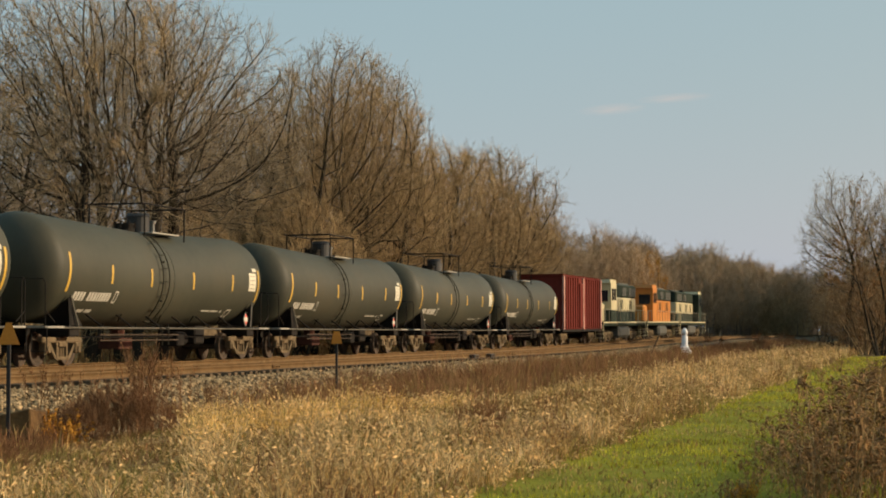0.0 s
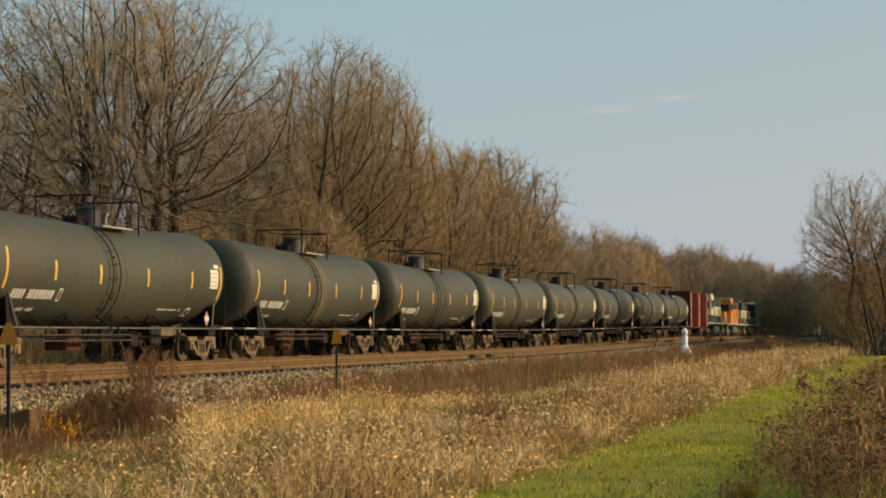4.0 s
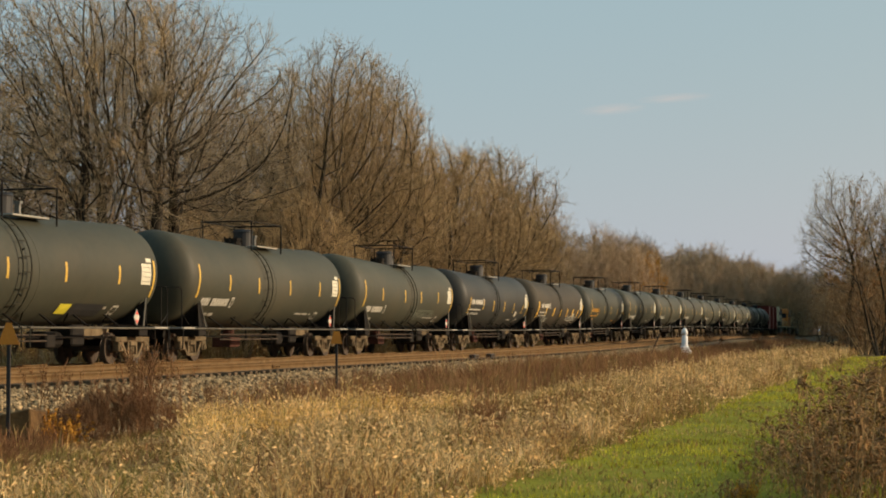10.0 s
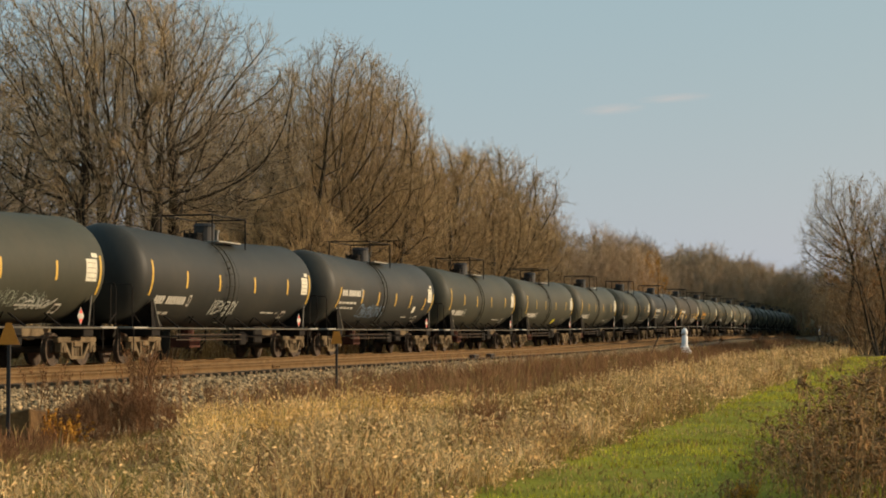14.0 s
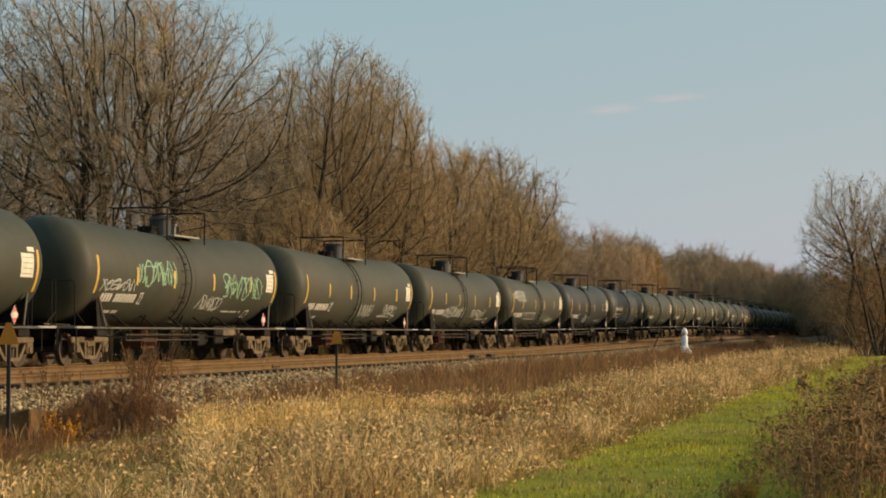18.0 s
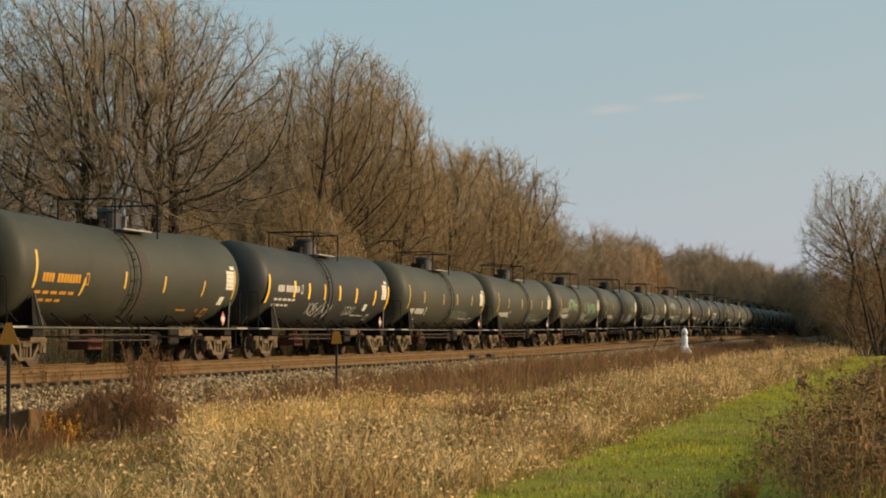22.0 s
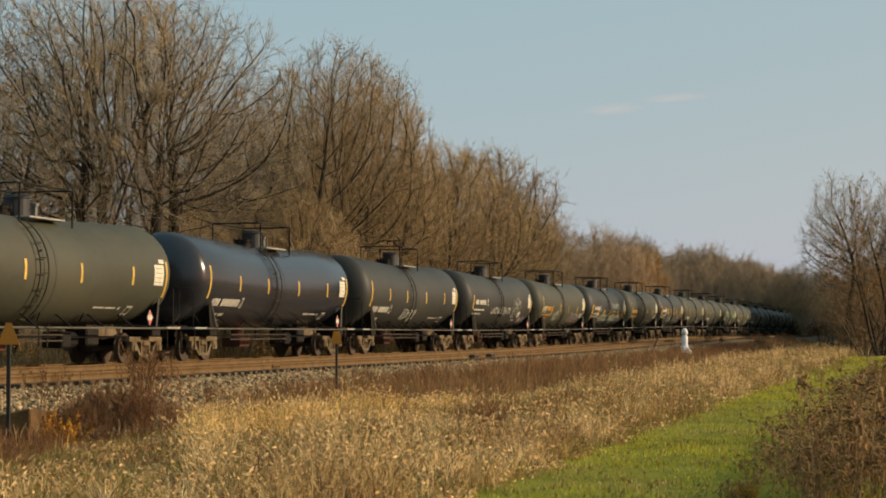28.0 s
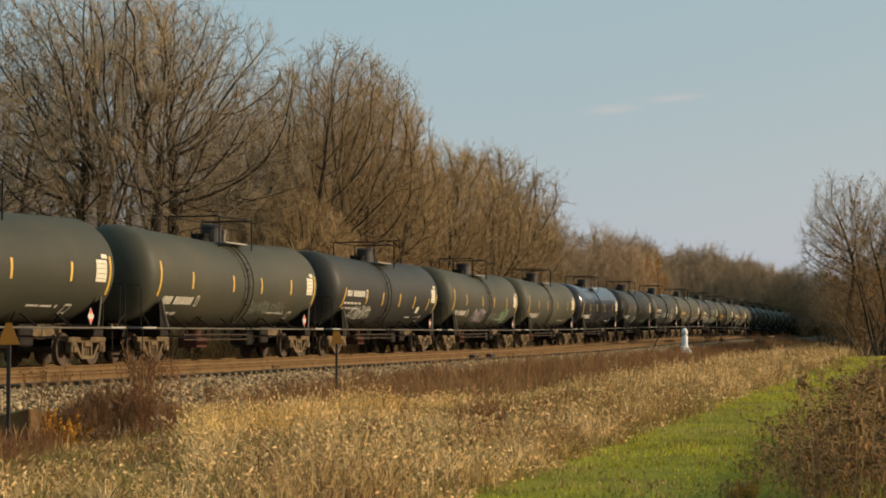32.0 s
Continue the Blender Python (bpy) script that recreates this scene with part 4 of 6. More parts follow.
# sprayed scrawls: car, paint, corners (y0, z0, y1, z1), loops, stroke width
SPRAY = [
    (6, M_WHITE_SPRAY, -5.2, 1.45, -4.0, 1.95, 3, 0.078), (6, M_WHITE_SPRAY, 2.2, 1.55, 5.6, 2.0, 6, 0.078),
    (8, M_SAGE_SPRAY, 0.9, 1.5, 4.4, 2.1, 9, 0.022), (12, M_BLUE_SPRAY, -3.9, 1.5, -0.6, 2.2, 6, 0.06),
    (13, M_WHITE_SPRAY, -1.9, 1.45, 0.1, 2.05, 4, 0.078), (14, M_WHITE_SPRAY, -6.8, 2.7, -3.9, 3.4, 6, 0.104),
    (14, M_WHITE_SPRAY, 3.0, 1.5, 5.0, 1.9, 4, 0.052), (15, M_WHITE_SPRAY, -4.0, 1.6, -0.5, 2.3, 6, 0.091), (15, M_WHITE_SPRAY, 1.0, 1.6, 4.0, 2.2, 5, 0.065),
    (16, M_WHITE_SPRAY, 0.0, 1.5, 1.6, 2.2, 3, 0.078), (16, M_WHITE_SPRAY, 3.3, 1.6, 5.2, 2.2, 4, 0.078),
    (17, M_GREEN_SPRAY, -4.3, 2.2, -1.7, 3.2, 4, 0.091), (17, M_GREEN_SPRAY, 2.3, 2.0, 5.8, 3.0, 5, 0.091),
    (17, M_WHITE_SPRAY, -6.8, 2.1, -4.6, 2.5, 4, 0.065), (17, M_WHITE_SPRAY, 0.4, 1.6, 2.4, 2.2, 4, 0.065),
    (20, M_WHITE_SPRAY, -2.8, 1.4, -0.2, 2.2, 4, 0.065), (20, M_WHITE_SPRAY, 1.6, 1.6, 3.0, 2.1, 3, 0.052),
    (22, M_SAGE_SPRAY, -4.2, 1.55, 6.8, 2.15, 20, 0.085), (22, M_SAGE_SPRAY, 0.9, 2.5, 4.6, 3.0, 6, 0.06),
    (23, M_WHITE_SPRAY, -6.9, 2.1, -5.9, 2.6, 2, 0.117), (23, M_WHITE_SPRAY, -3.4, 1.5, -2.0, 2.3, 3, 0.078), (23, M_PINK_SPRAY, 2.0, 1.5, 5.6, 2.2, 6, 0.065),
    (24, M_WHITE_SPRAY, -2.8, 1.9, 1.8, 2.4, 8, 0.058), (24, M_WHITE_SPRAY, 2.4, 1.4, 4.4, 3.1, 4, 0.065), (24, M_PINK_SPRAY, 4.6, 1.5, 7.0, 1.9, 4, 0.065),
    (28, M_PINK_SPRAY, -2.6, 1.4, -0.1, 2.3, 5, 0.091), (28, M_GREEN_SPRAY, 3.6, 1.4, 5.4, 2.3, 4, 0.091), (29, M_WHITE_SPRAY, -5.6, 1.4, -2.9, 2.1, 5, 0.104),
]
TRAIN = []


def train():
    masters = {}
    for k in range(-3, 32):
        style, label = LOOK.get(k, ("olive", STD))
        if style not in masters:
            masters[style] = car = tank_car(style, label)
        else:
            car = copy_thing(masters[style], Matrix.Identity(4))
        tagged(car, label)
        TRAIN.append((car, -k * CAR_PITCH))
        shell = next(o for o in car.children if o.name.startswith("tank"))
        rng = random.Random(100 + k)
        for n, paint, y0, z0, y1, z1, loops, width in SPRAY:
            if n == k:
                tagged(part("sprayed_scrawl", scrawl(bmesh.new(), y0, z0 + 0.12 * (z1 - z0), y1, z1 - 0.12 * (z1 - z0), rng, round(loops * 1.4), width * 0.62), paint, shell, "sprayed paint scrawl"), kind="stuff")
        if k in (2, 3, 21):
            part("spill_streak", ring_band(*{2: (0.3, 1.0), 3: (-0.6, 0.5), 21: (-0.4, 0.2)}[k], 0.014), M_STRIPE if k == 3 else M_BROWN, shell, "dried spill streak round the shell")
        if k == 14:
            part("sprayed_scrawl", outline_letters(bmesh.new(), -3.5, 1.70, -0.7, 2.10, 5, 0.045), M_WHITE_SPRAY, shell, "sprayed block forms")
        if k == 10:
            part("paint_patch", patch(bmesh.new(), 1.7, 1.45, 2.4, 1.72, 0, 0.012), M_YSPRAY, shell, "yellow paint patch")
            part("paint_patch", patch(bmesh.new(), 2.6, 1.4, 4.5, 1.74, 0, 0.012), M_DOME, shell, "dark overpainted patch")
    ahead = 3 * CAR_PITCH + CAR_PITCH / 2
    bx = box_car()
    TRAIN.append((bx, ahead + 7.75))
    ahead += 15.5
    for label, hood, lower, at, cab, roof, nose in (
            ("cream and dark green diesel locomotive running cab to the train", M_CREAM, M_GREEN, -1, M_CREAM, M_GREEN, M_CREAM),
            ("orange diesel locomotive with dark green roof", M_ORANGE, M_ORANGE, -1, M_ORANGE, M_GREEN, M_ORANGE),
            ("cream and dark green diesel locomotive leading the train", M_CREAM, M_GREEN, 1, M_GREEN, M_GREEN, M_CREAM)):
        TRAIN.append((locomotive(label, hood, lower, at, cab, roof, nose), ahead + 11.1))
        ahead += 22.2


train()


# ---- trees: tapered tubes grown branch by branch ----
def grow(seed, height, trunk_r, stems, counts, spread, lift, fork, reach, twig_r, wander=0.10, base=0.18, lean=(0.15, 0.45), steps=(9, 7, 5, 3, 1)):
    """Branch lines of one tree, as (points, radii, level) lists."""
    rng = np.random.default_rng(seed)
    out = []

    def branch(p, d, length, r, level):
        n = steps[level]
        d = d / np.linalg.norm(d)
        r = max(r, twig_r)
        tip = max(twig_r * 0.6, r * (0.06 if level == 0 else 0.12))
        wob = wander * (0.55 if level == 0 else 1.0)
        pts, q = [p], p
        for _ in range(n):
            d = d + rng.normal(0, wob, 3) + np.array((0, 0, lift[level]))
            d /= np.linalg.norm(d)
            q = q + d * length / n
            pts.append(q)
        pts, rad = np.array(pts), tip + (r - tip) * (1 - np.linspace(0, 1, n + 1)) ** 0.85
        out.append((pts, rad, level))
        if level >= len(counts):
            return
        kids = counts[level]
        start = base if level == 0 else 0.12
        for i in range(kids):
            f = start + (1.0 - start) * ((i + rng.uniform(0.1, 0.9)) / kids) ** 0.8
            k = min(int(f * n), n - 1)
            q = pts[k] + (pts[k + 1] - pts[k]) * (f * n - k)
            ax = pts[k + 1] - pts[k]
            ax /= np.linalg.norm(ax)
            side = rng.normal(0, 1, 3)
            side -= ax * side.dot(ax)
            side /= np.linalg.norm(side)
            ang = spread[level] * rng.uniform(0.65, 1.3)
            shape = (1 - 0.35 * f) if level == 0 else (1.12 - 0.62 * f)
            branch(q, ax * math.cos(ang) + side * math.sin(ang), length * reach[level] * shape * rng.uniform(0.7, 1.2), rad[k] * fork * rng.uniform(0.75, 1.1), level + 1)

    for s in range(stems):
        a = 2 * math.pi * (s + rng.uniform(0, 0.5)) / stems
        tilt = 0.03 if stems == 1 else rng.uniform(*lean)
        w = 0.25 * min(1, height / 8) * (stems > 1)
        branch(np.array((math.cos(a) * w, math.sin(a) * w, -0.15)), np.array((math.cos(a) * tilt, math.sin(a) * tilt, 1.0)), height * rng.uniform(0.82, 1.0), trunk_r * rng.uniform(0.75, 1), 0)
    return out


def colony(seed, height, wide, low, feet, count, step=0.5, kill=0.95, reach=4.5, up=0.35, tip=0.008, twigs=3, twig_len=0.8, subs=2, flat=1.0, lobes=7, drift=(0.0, 0.0), bole=0.0):
    """Branch lines of a tree whose limbs fork towards free room in a lobed crown. feet: (x, y, lean x, lean y) of each trunk."""
    rng = np.random.default_rng(seed)
    mid, tall = (height + low) / 2, (height - low) / 2
    a = []
    hubs = [(rng.uniform(0, 2 * math.pi), rng.uniform(-0.5, 0.8)) for _ in range(lobes)]
    while len(a) < count:   # free room: an egg-shaped crown whose outline bulges in lobes
        d = rng.normal(0, 1, 3)
        d /= np.linalg.norm(d)
        az, el = math.atan2(d[1], d[0]), d[2]
        bulge = 0.80 + 0.26 * max(math.exp(-(((az - h + math.pi) % (2 * math.pi) - math.pi) / 0.7) ** 2 - ((el - e) / 0.45) ** 2) for h, e in hubs)
        r = bulge * rng.uniform(0, 1) ** 0.42
        z = mid + tall * r * d[2]
        k = 1.0 - 0.25 * max(0.0, (z - mid) / tall)
        a.append((wide * k * r * d[0] + drift[0] * (z - low) / height, flat * wide * k * r * d[1] + drift[1] * (z - low) / height, z))
    a = np.array(a)
    pos, par = [], []
    for fx, fy, lx, ly in feet:
        p, q = np.array((fx, fy, -0.15)), -1
        d = np.array((lx, ly, 1.0))
        while p[2] < max(bole, low + 0.6):
            pos.append(p)
            par.append(q)
            q = len(pos) - 1
            d = d / np.linalg.norm(d) + rng.normal(0, 0.05, 3)
            p = p + d / np.linalg.norm(d) * step
    near, dist = np.zeros(len(a), int), np.full(len(a), 1e9)
    fresh = list(range(len(pos)))
    for _ in range(90):
        if not fresh or not len(a):
            break
        P = np.array([pos[i] for i in fresh])
        dd = np.linalg.norm(a[:, None, :] - P[None], axis=2)
        j = dd.argmin(1)
        v = dd[np.arange(len(a)), j]
        better = v < dist
        near[better], dist[better] = np.array(fresh)[j[better]], v[better]
        live = dist > kill
        a, near, dist = a[live], near[live], dist[live]
        act = dist < reach
        pull = {}
        for n, t, q in zip(near[act], a[act], dist[act]):
            pull.setdefault(int(n), []).append((t - pos[n]) / q)
        fresh = []
        for n, ds in pull.items():
            d = np.sum(ds, 0)
            d = d / (np.linalg.norm(d) + 1e-6) + np.array((0, 0, up)) + rng.normal(0, 0.13, 3)
            if par[n] >= 0:
                o = pos[n] - pos[par[n]]
                d = d + 0.55 * o / np.linalg.norm(o)
            fresh.append(len(pos))
            pos.append(pos[n] + d / np.linalg.norm(d) * step)
            par.append(n)
    n = len(pos)
    pos = np.array(pos)
    acc, kids = np.zeros(n), [[] for _ in range(n)]
    for i in range(n - 1, -1, -1):
        acc[i] = max(acc[i], tip ** 2.0)
        if par[i] >= 0:
            acc[par[i]] += acc[i]
            kids[par[i]].append(i)
    rad = acc ** (1 / 2.0)
    out, heads = [], [i for i in range(n) if par[i] < 0]
    while heads:
        i = heads.pop()
        chain, rr = ([par[i], i], [rad[i], rad[i]]) if par[i] >= 0 else ([i], [rad[i]])
        while kids[chain[-1]]:
            ks = sorted(kids[chain[-1]], key=lambda q: -rad[q])
            heads += ks[1:]
            chain.append(ks[0])
            rr.append(rad[ks[0]])
        if len(chain) > 1:
            p = pos[chain].copy()
            p[1:-1] = 0.25 * p[:-2] + 0.5 * p[1:-1] + 0.25 * p[2:]
            r = np.array(rr)
            cut = 0
            for stop, level in ((0.05, 0), (0.016, 1), (0.0, 2)):   # thick stem, limb, then fine wood
                end = int((r > stop).sum()) if stop else len(r)
                if end - cut >= 1 and end > 1:
                    b = max(0, cut - 1)
                    if end - b > 1:
                        out.append((p[b:end], r[b:end], level))
                cut = max(cut, end)
    heart = np.array((drift[0] * 0.3, drift[1] * 0.3, low + 0.25 * (height - low)))
    for i in range(n):
        if rad[i] > 3.2 * tip or pos[i][2] < low * 0.7 or par[i] < 0:
            continue
        o = pos[i] - pos[par[i]]
        o /= np.linalg.norm(o)
        away = pos[i] - heart
        away /= np.linalg.norm(away) + 1e-6
        for _ in range(twigs):
            d = 0.7 * o + 0.5 * away + np.array((0, 0, 0.25)) + rng.normal(0, 0.6, 3)
            d /= np.linalg.norm(d)
            l = twig_len * rng.uniform(0.5, 1.35)
            q = pos[par[i]] + (pos[i] - pos[par[i]]) * rng.uniform(0, 1)
            e = q + d * l
            out.append((np.array((q, e)), np.array((tip * 0.62, tip * 0.3)), 3))
            for _ in range(subs):
                f = rng.uniform(0.2, 0.9)
                g = q + (e - q) * f
                s = d + rng.normal(0, 0.6, 3)
                s /= np.linalg.norm(s)
                out.append((np.array((g, g + s * l * rng.uniform(0.3, 0.65))), np.array((tip * 0.5, tip * 0.27)), 4))
    return out


def tubes(lines, sides):
    """Arrays of open tapered tubes round the given lines; lines of one shape are done together."""
    groups, vs, fs, base = {}, [], [], 0
    for pts, rad, level in lines:
        groups.setdefault((len(pts), sides[level]), []).append((pts, rad))
    for (n, k), items in groups.items():
        p, r = np.array([i[0] for i in items]), np.array([i[1] for i in items])
        d = np.gradient(p, axis=1)
        d /= np.linalg.norm(d, axis=2, keepdims=True) + 1e-9
        ref = np.where(np.abs(d[:, :, 2:3]) > 0.9, np.array((1.0, 0, 0)), np.array((0, 0, 1.0)))
        u = np.cross(d, ref)
        u /= np.linalg.norm(u, axis=2, keepdims=True)
        w = np.cross(d, u)
        a = np.arange(k) * 2 * math.pi / k
        ring = p[:, :, None, :] + r[:, :, None, None] * (np.cos(a)[None, None, :, None] * u[:, :, None, :] + np.sin(a)[None, None, :, None] * w[:, :, None, :])
        vs.append(ring.reshape(-1, 3))
        m, i, j = np.meshgrid(np.arange(len(items)), np.arange(n - 1), np.arange(k), indexing="ij")
        m, i, j = m.ravel() * n * k + base, i.ravel(), j.ravel()
        j2 = (j + 1) % k
        fs.append(np.stack((m + i * k + j, m + i * k + j2, m + (i + 1) * k + j2, m + (i + 1) * k + j), 1))
        base += len(items) * n * k
    return np.concatenate(vs), np.concatenate(fs)


def leaves(lines, level, size, count, seed):
    """Small pointed leaves set along the twigs of one level, as quads."""
    rng = np.random.default_rng(seed)
    mids = []
    for pts, _, lv in lines:
        if lv == level:
            for _ in range(count):
                f = rng.uniform(0.1, 1.0) * (len(pts) - 1)
                k = min(int(f), len(pts) - 2)
                mids.append(pts[k] + (pts[k + 1] - pts[k]) * (f - k))
    c = np.array(mids)
    n = len(c)
    u = rng.normal(0, 1, (n, 3))
    u /= np.linalg.norm(u, axis=1)[:, None]
    w = np.cross(u, rng.normal(0, 1, (n, 3)))
    w /= np.linalg.norm(w, axis=1)[:, None]
    s = size * rng.uniform(0.6, 1.3, (n, 1))
    v = np.stack((c - u * s, c + w * s * 0.4, c + u * s, c - w * s * 0.4), 1).reshape(-1, 3)
    return v, np.arange(4 * n).reshape(-1, 4)


def plant(name, label, category, group, lines, wood, twig, split=2, sides=(8, 6, 4, 3, 3), leaf=None, leaf_at=(3, 0.05, 2)):
    """A tree or shrub from its lines: trunk and limbs, the crown of twigs, and leaves where it has them."""
    t = tagged(empty(name), label, category, group=group)
    stem = raw("trunk" if name == "tree" else "stem", *tubes([l for l in lines if l[2] < split], sides), wood, t, smooth=True)
    if stem.name.startswith("stem"):
        tagged(stem, kind="stuff")
    raw("crown", *tubes([l for l in lines if l[2] >= split], sides), twig, t)
    if leaf:
        raw("foliage", *leaves(lines, *leaf_at, 5), leaf, t)
    return t


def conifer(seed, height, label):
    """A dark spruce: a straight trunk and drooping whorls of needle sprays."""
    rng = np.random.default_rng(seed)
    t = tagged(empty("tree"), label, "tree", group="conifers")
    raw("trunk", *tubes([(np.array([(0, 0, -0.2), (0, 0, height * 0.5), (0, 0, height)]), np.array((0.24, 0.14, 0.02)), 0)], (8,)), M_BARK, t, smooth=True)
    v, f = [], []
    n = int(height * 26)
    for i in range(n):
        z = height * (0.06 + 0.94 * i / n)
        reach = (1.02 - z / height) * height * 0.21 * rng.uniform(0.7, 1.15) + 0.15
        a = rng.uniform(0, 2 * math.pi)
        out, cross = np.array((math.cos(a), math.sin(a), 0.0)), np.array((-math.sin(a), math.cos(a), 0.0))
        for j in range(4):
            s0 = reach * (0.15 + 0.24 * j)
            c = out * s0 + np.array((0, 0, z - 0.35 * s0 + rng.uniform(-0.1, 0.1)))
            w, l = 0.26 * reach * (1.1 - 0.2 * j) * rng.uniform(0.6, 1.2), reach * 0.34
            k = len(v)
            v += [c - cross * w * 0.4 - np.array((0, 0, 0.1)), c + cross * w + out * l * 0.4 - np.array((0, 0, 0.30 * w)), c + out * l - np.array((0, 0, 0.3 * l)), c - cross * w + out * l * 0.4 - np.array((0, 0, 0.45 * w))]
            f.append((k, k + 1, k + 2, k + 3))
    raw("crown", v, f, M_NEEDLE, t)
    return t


def at_view(px, depth):
    """World x, y of a point at that depth under that column of the view."""
    f, r = (-math.sin(YAW), math.cos(YAW)), (math.cos(YAW), math.sin(YAW))
    k = (px - 784) / 3150.0 * depth
    return f[0] * depth + r[0] * k, f[1] * depth + r[1] * k


PLACED = set()


def put(master, x, y, scale, turn):
    """The master itself at its first place, a copy at each later one."""
    m = pose(x, y, ground_z(x, y) - 0.05, 0, 0, turn)
    if master.name in PLACED:
        master = copy_thing(master, m)
    PLACED.add(master.name)
    master.matrix_basis = m
    master.scale = (scale, scale, scale)
    return master


def woods():
    rng = random.Random(11)
    turn = lambda: rng.uniform(0, 360)
    side = "trees beside the track"
    spreading = plant("tree", "tall bare spreading tree with long ascending limbs", "tree", side,
                      colony(3, 17.5, 6.4, 3.6, ((0, 0, -0.05, 0.0), (1.6, 0.5, 0.10, 0.05)), 6500, step=0.36, kill=0.46, reach=3.0, up=0.03, tip=0.0105, twigs=2, twig_len=0.8, bole=8.0), M_BARK, M_GREYTWIG, split=3, sides=(7, 5, 3, 3, 3))
    oval = plant("tree", "bare tree with a dense oval crown of tan twigs", "tree", side,
                 colony(9, 17.3, 5.4, 1.6, ((0, 0, -0.08, 0.0), (0.7, 0.3, 0.22, 0.1), (-0.5, 0.4, -0.3, 0.0)), 5500, step=0.36, kill=0.46, reach=3.0, up=0.06, tip=0.0125, twigs=3, twig_len=0.8, drift=(0.8, 0.3), bole=6.5), M_BARK, M_TWIG, split=3, sides=(7, 5, 3, 3, 3))
    slim = plant("tree", "slim bare tree with upright twigs", "tree", side,
                 grow(21, 14.0, 0.15, 2, (12, 7, 6, 5), (0.7, 0.65, 0.6, 0.6), (0.01, 0.07, 0.06, 0.03, 0.0), 0.42, (0.36, 0.46, 0.5, 0.5), 0.008, wander=0.15, lean=(0.03, 0.15)), M_BARK, M_TWIG)
    rounded = plant("tree", "bare tree with a rounded russet crown", "tree", side,
                    colony(33, 13.4, 5.0, 1.0, ((0, 0, -0.12, 0.0), (0.5, 0.3, 0.28, 0.1), (-0.4, -0.4, -0.3, -0.2)), 3200, step=0.36, kill=0.46, reach=3.0, up=0.06, tip=0.0135, twigs=4, twig_len=0.8, bole=4.5), M_BARK, M_TWIG, split=3, sides=(6, 4, 3, 3, 3))
    far = [plant("tree", "bare brown tree in the far wood", "tree", "trees of the far wood",
                 colony(40 + i, 13.5, (4.2, 3.6, 4.8)[i], 0.8, ((0, 0, -0.1, 0.0), (0.8, 0.4, 0.2, 0.1), (-0.6, -0.5, -0.25, -0.1)), 900, step=0.6, kill=0.75, reach=4.0, up=0.12, tip=0.02, twigs=7, twig_len=1.2, lobes=5),
                 M_FARBARK, M_FARTWIG, split=1, sides=(5, 3, 3, 3, 3)) for i in range(3)]
    open_tree = plant("tree", "bare tree with an open pale crown beside the wood", "tree", side,
                      colony(27, 15.2, 3.5, 3.6, ((0, 0, -0.16, 0.0),), 1700, step=0.36, kill=0.46, reach=3.0, up=0.08, tip=0.0125, twigs=3, twig_len=0.8, drift=(-1.6, 0.0), bole=8.0), M_BARK, M_GREYTWIG, split=3, sides=(6, 4, 3, 3, 3))
    gold = plant("tree", "small tree that still holds golden leaves", "tree", "trees of the far wood",
                 colony(47, 12.5, 2.5, 2.0, ((0, 0, 0.05, 0.0), (0.4, 0.2, 0.12, 0.1)), 420, step=0.5, kill=0.7, reach=3.5, up=0.1, tip=0.015, twigs=3, twig_len=0.8, lobes=5), M_BARK, M_TWIGRED, leaf=M_GOLD, leaf_at=(3, 0.12, 4))
    shrub = [plant("shrub", "leafless tan-brown shrub at the wood's edge", "shrub", "shrubs at the wood's edge",
                   grow(52 + i, 4.4, 0.035, 10, (7, 6, 3), (0.6, 0.65, 0.7), (0.01, 0.04, 0.03, 0.02), 0.5, (0.5, 0.5, 0.5), 0.008, wander=0.15, base=0.1, lean=(0.1, 0.8), steps=(4, 2, 1, 1)),
                   M_TWIG, M_TWIGRED if i else M_TWIG, split=1, sides=(4, 3, 3, 3)) for i in range(2)]
    sapling = plant("sapling", "thin upright leafless sapling", "sapling", "saplings in the wood",
                    grow(61, 9.0, 0.05, 3, (14, 6, 4), (0.55, 0.55, 0.6), (0.01, 0.08, 0.05, 0.02), 0.45, (0.28, 0.45, 0.5), 0.008, base=0.15, lean=(0.05, 0.25), steps=(6, 3, 1, 1)),
                    M_BARK, M_TWIG, split=1, sides=(5, 3, 3, 3))

    for px, d, s, a in ((165, 70, 1.0, 15), (285, 73, 0.98, 200), (10, 84, 0.85, 130), (395, 92, 0.8, 290)):
        put(spreading, *at_view(px, d), s, a)
    for px, d, s, a in ((560, 92, 1.0, 15), (655, 98, 0.93, 100), (610, 108, 1.1, 40), (455, 98, 0.9, 190), (925, 150, 0.86, 210)):
        put(oval, *at_view(px, d), s, a)
    for px, d, s in ((790, 118, 1.16), (865, 132, 1.25), (735, 110, 1.0), (520, 88, 0.72), (330, 84, 0.6), (430, 90, 0.66)):
        put(rounded, *at_view(px, d), s, turn())
    for px, d, s in ((-60, 66, 1.1), (10, 70, 1.0), (95, 90, 1.15), (165, 68, 0.95), (240, 74, 1.0), (290, 90, 1.1), (495, 104, 1.1)):
        put(slim, *at_view(px, d), s, turn())
    for i in range(36):
        y = 34 + i * 3.6 + rng.uniform(-1.2, 1.2)
        put(sapling, FAR_X - rng.uniform(8, 24), y, rng.uniform(0.6, 1.15), turn())
    # the wood behind, and along the track into the distance
    for i in range(30):
        put(far[i % 3], -44 - rng.uniform(0, 26), 42 + i * 5.6 + rng.uniform(-2, 2), rng.uniform(0.7, 1.0), turn())
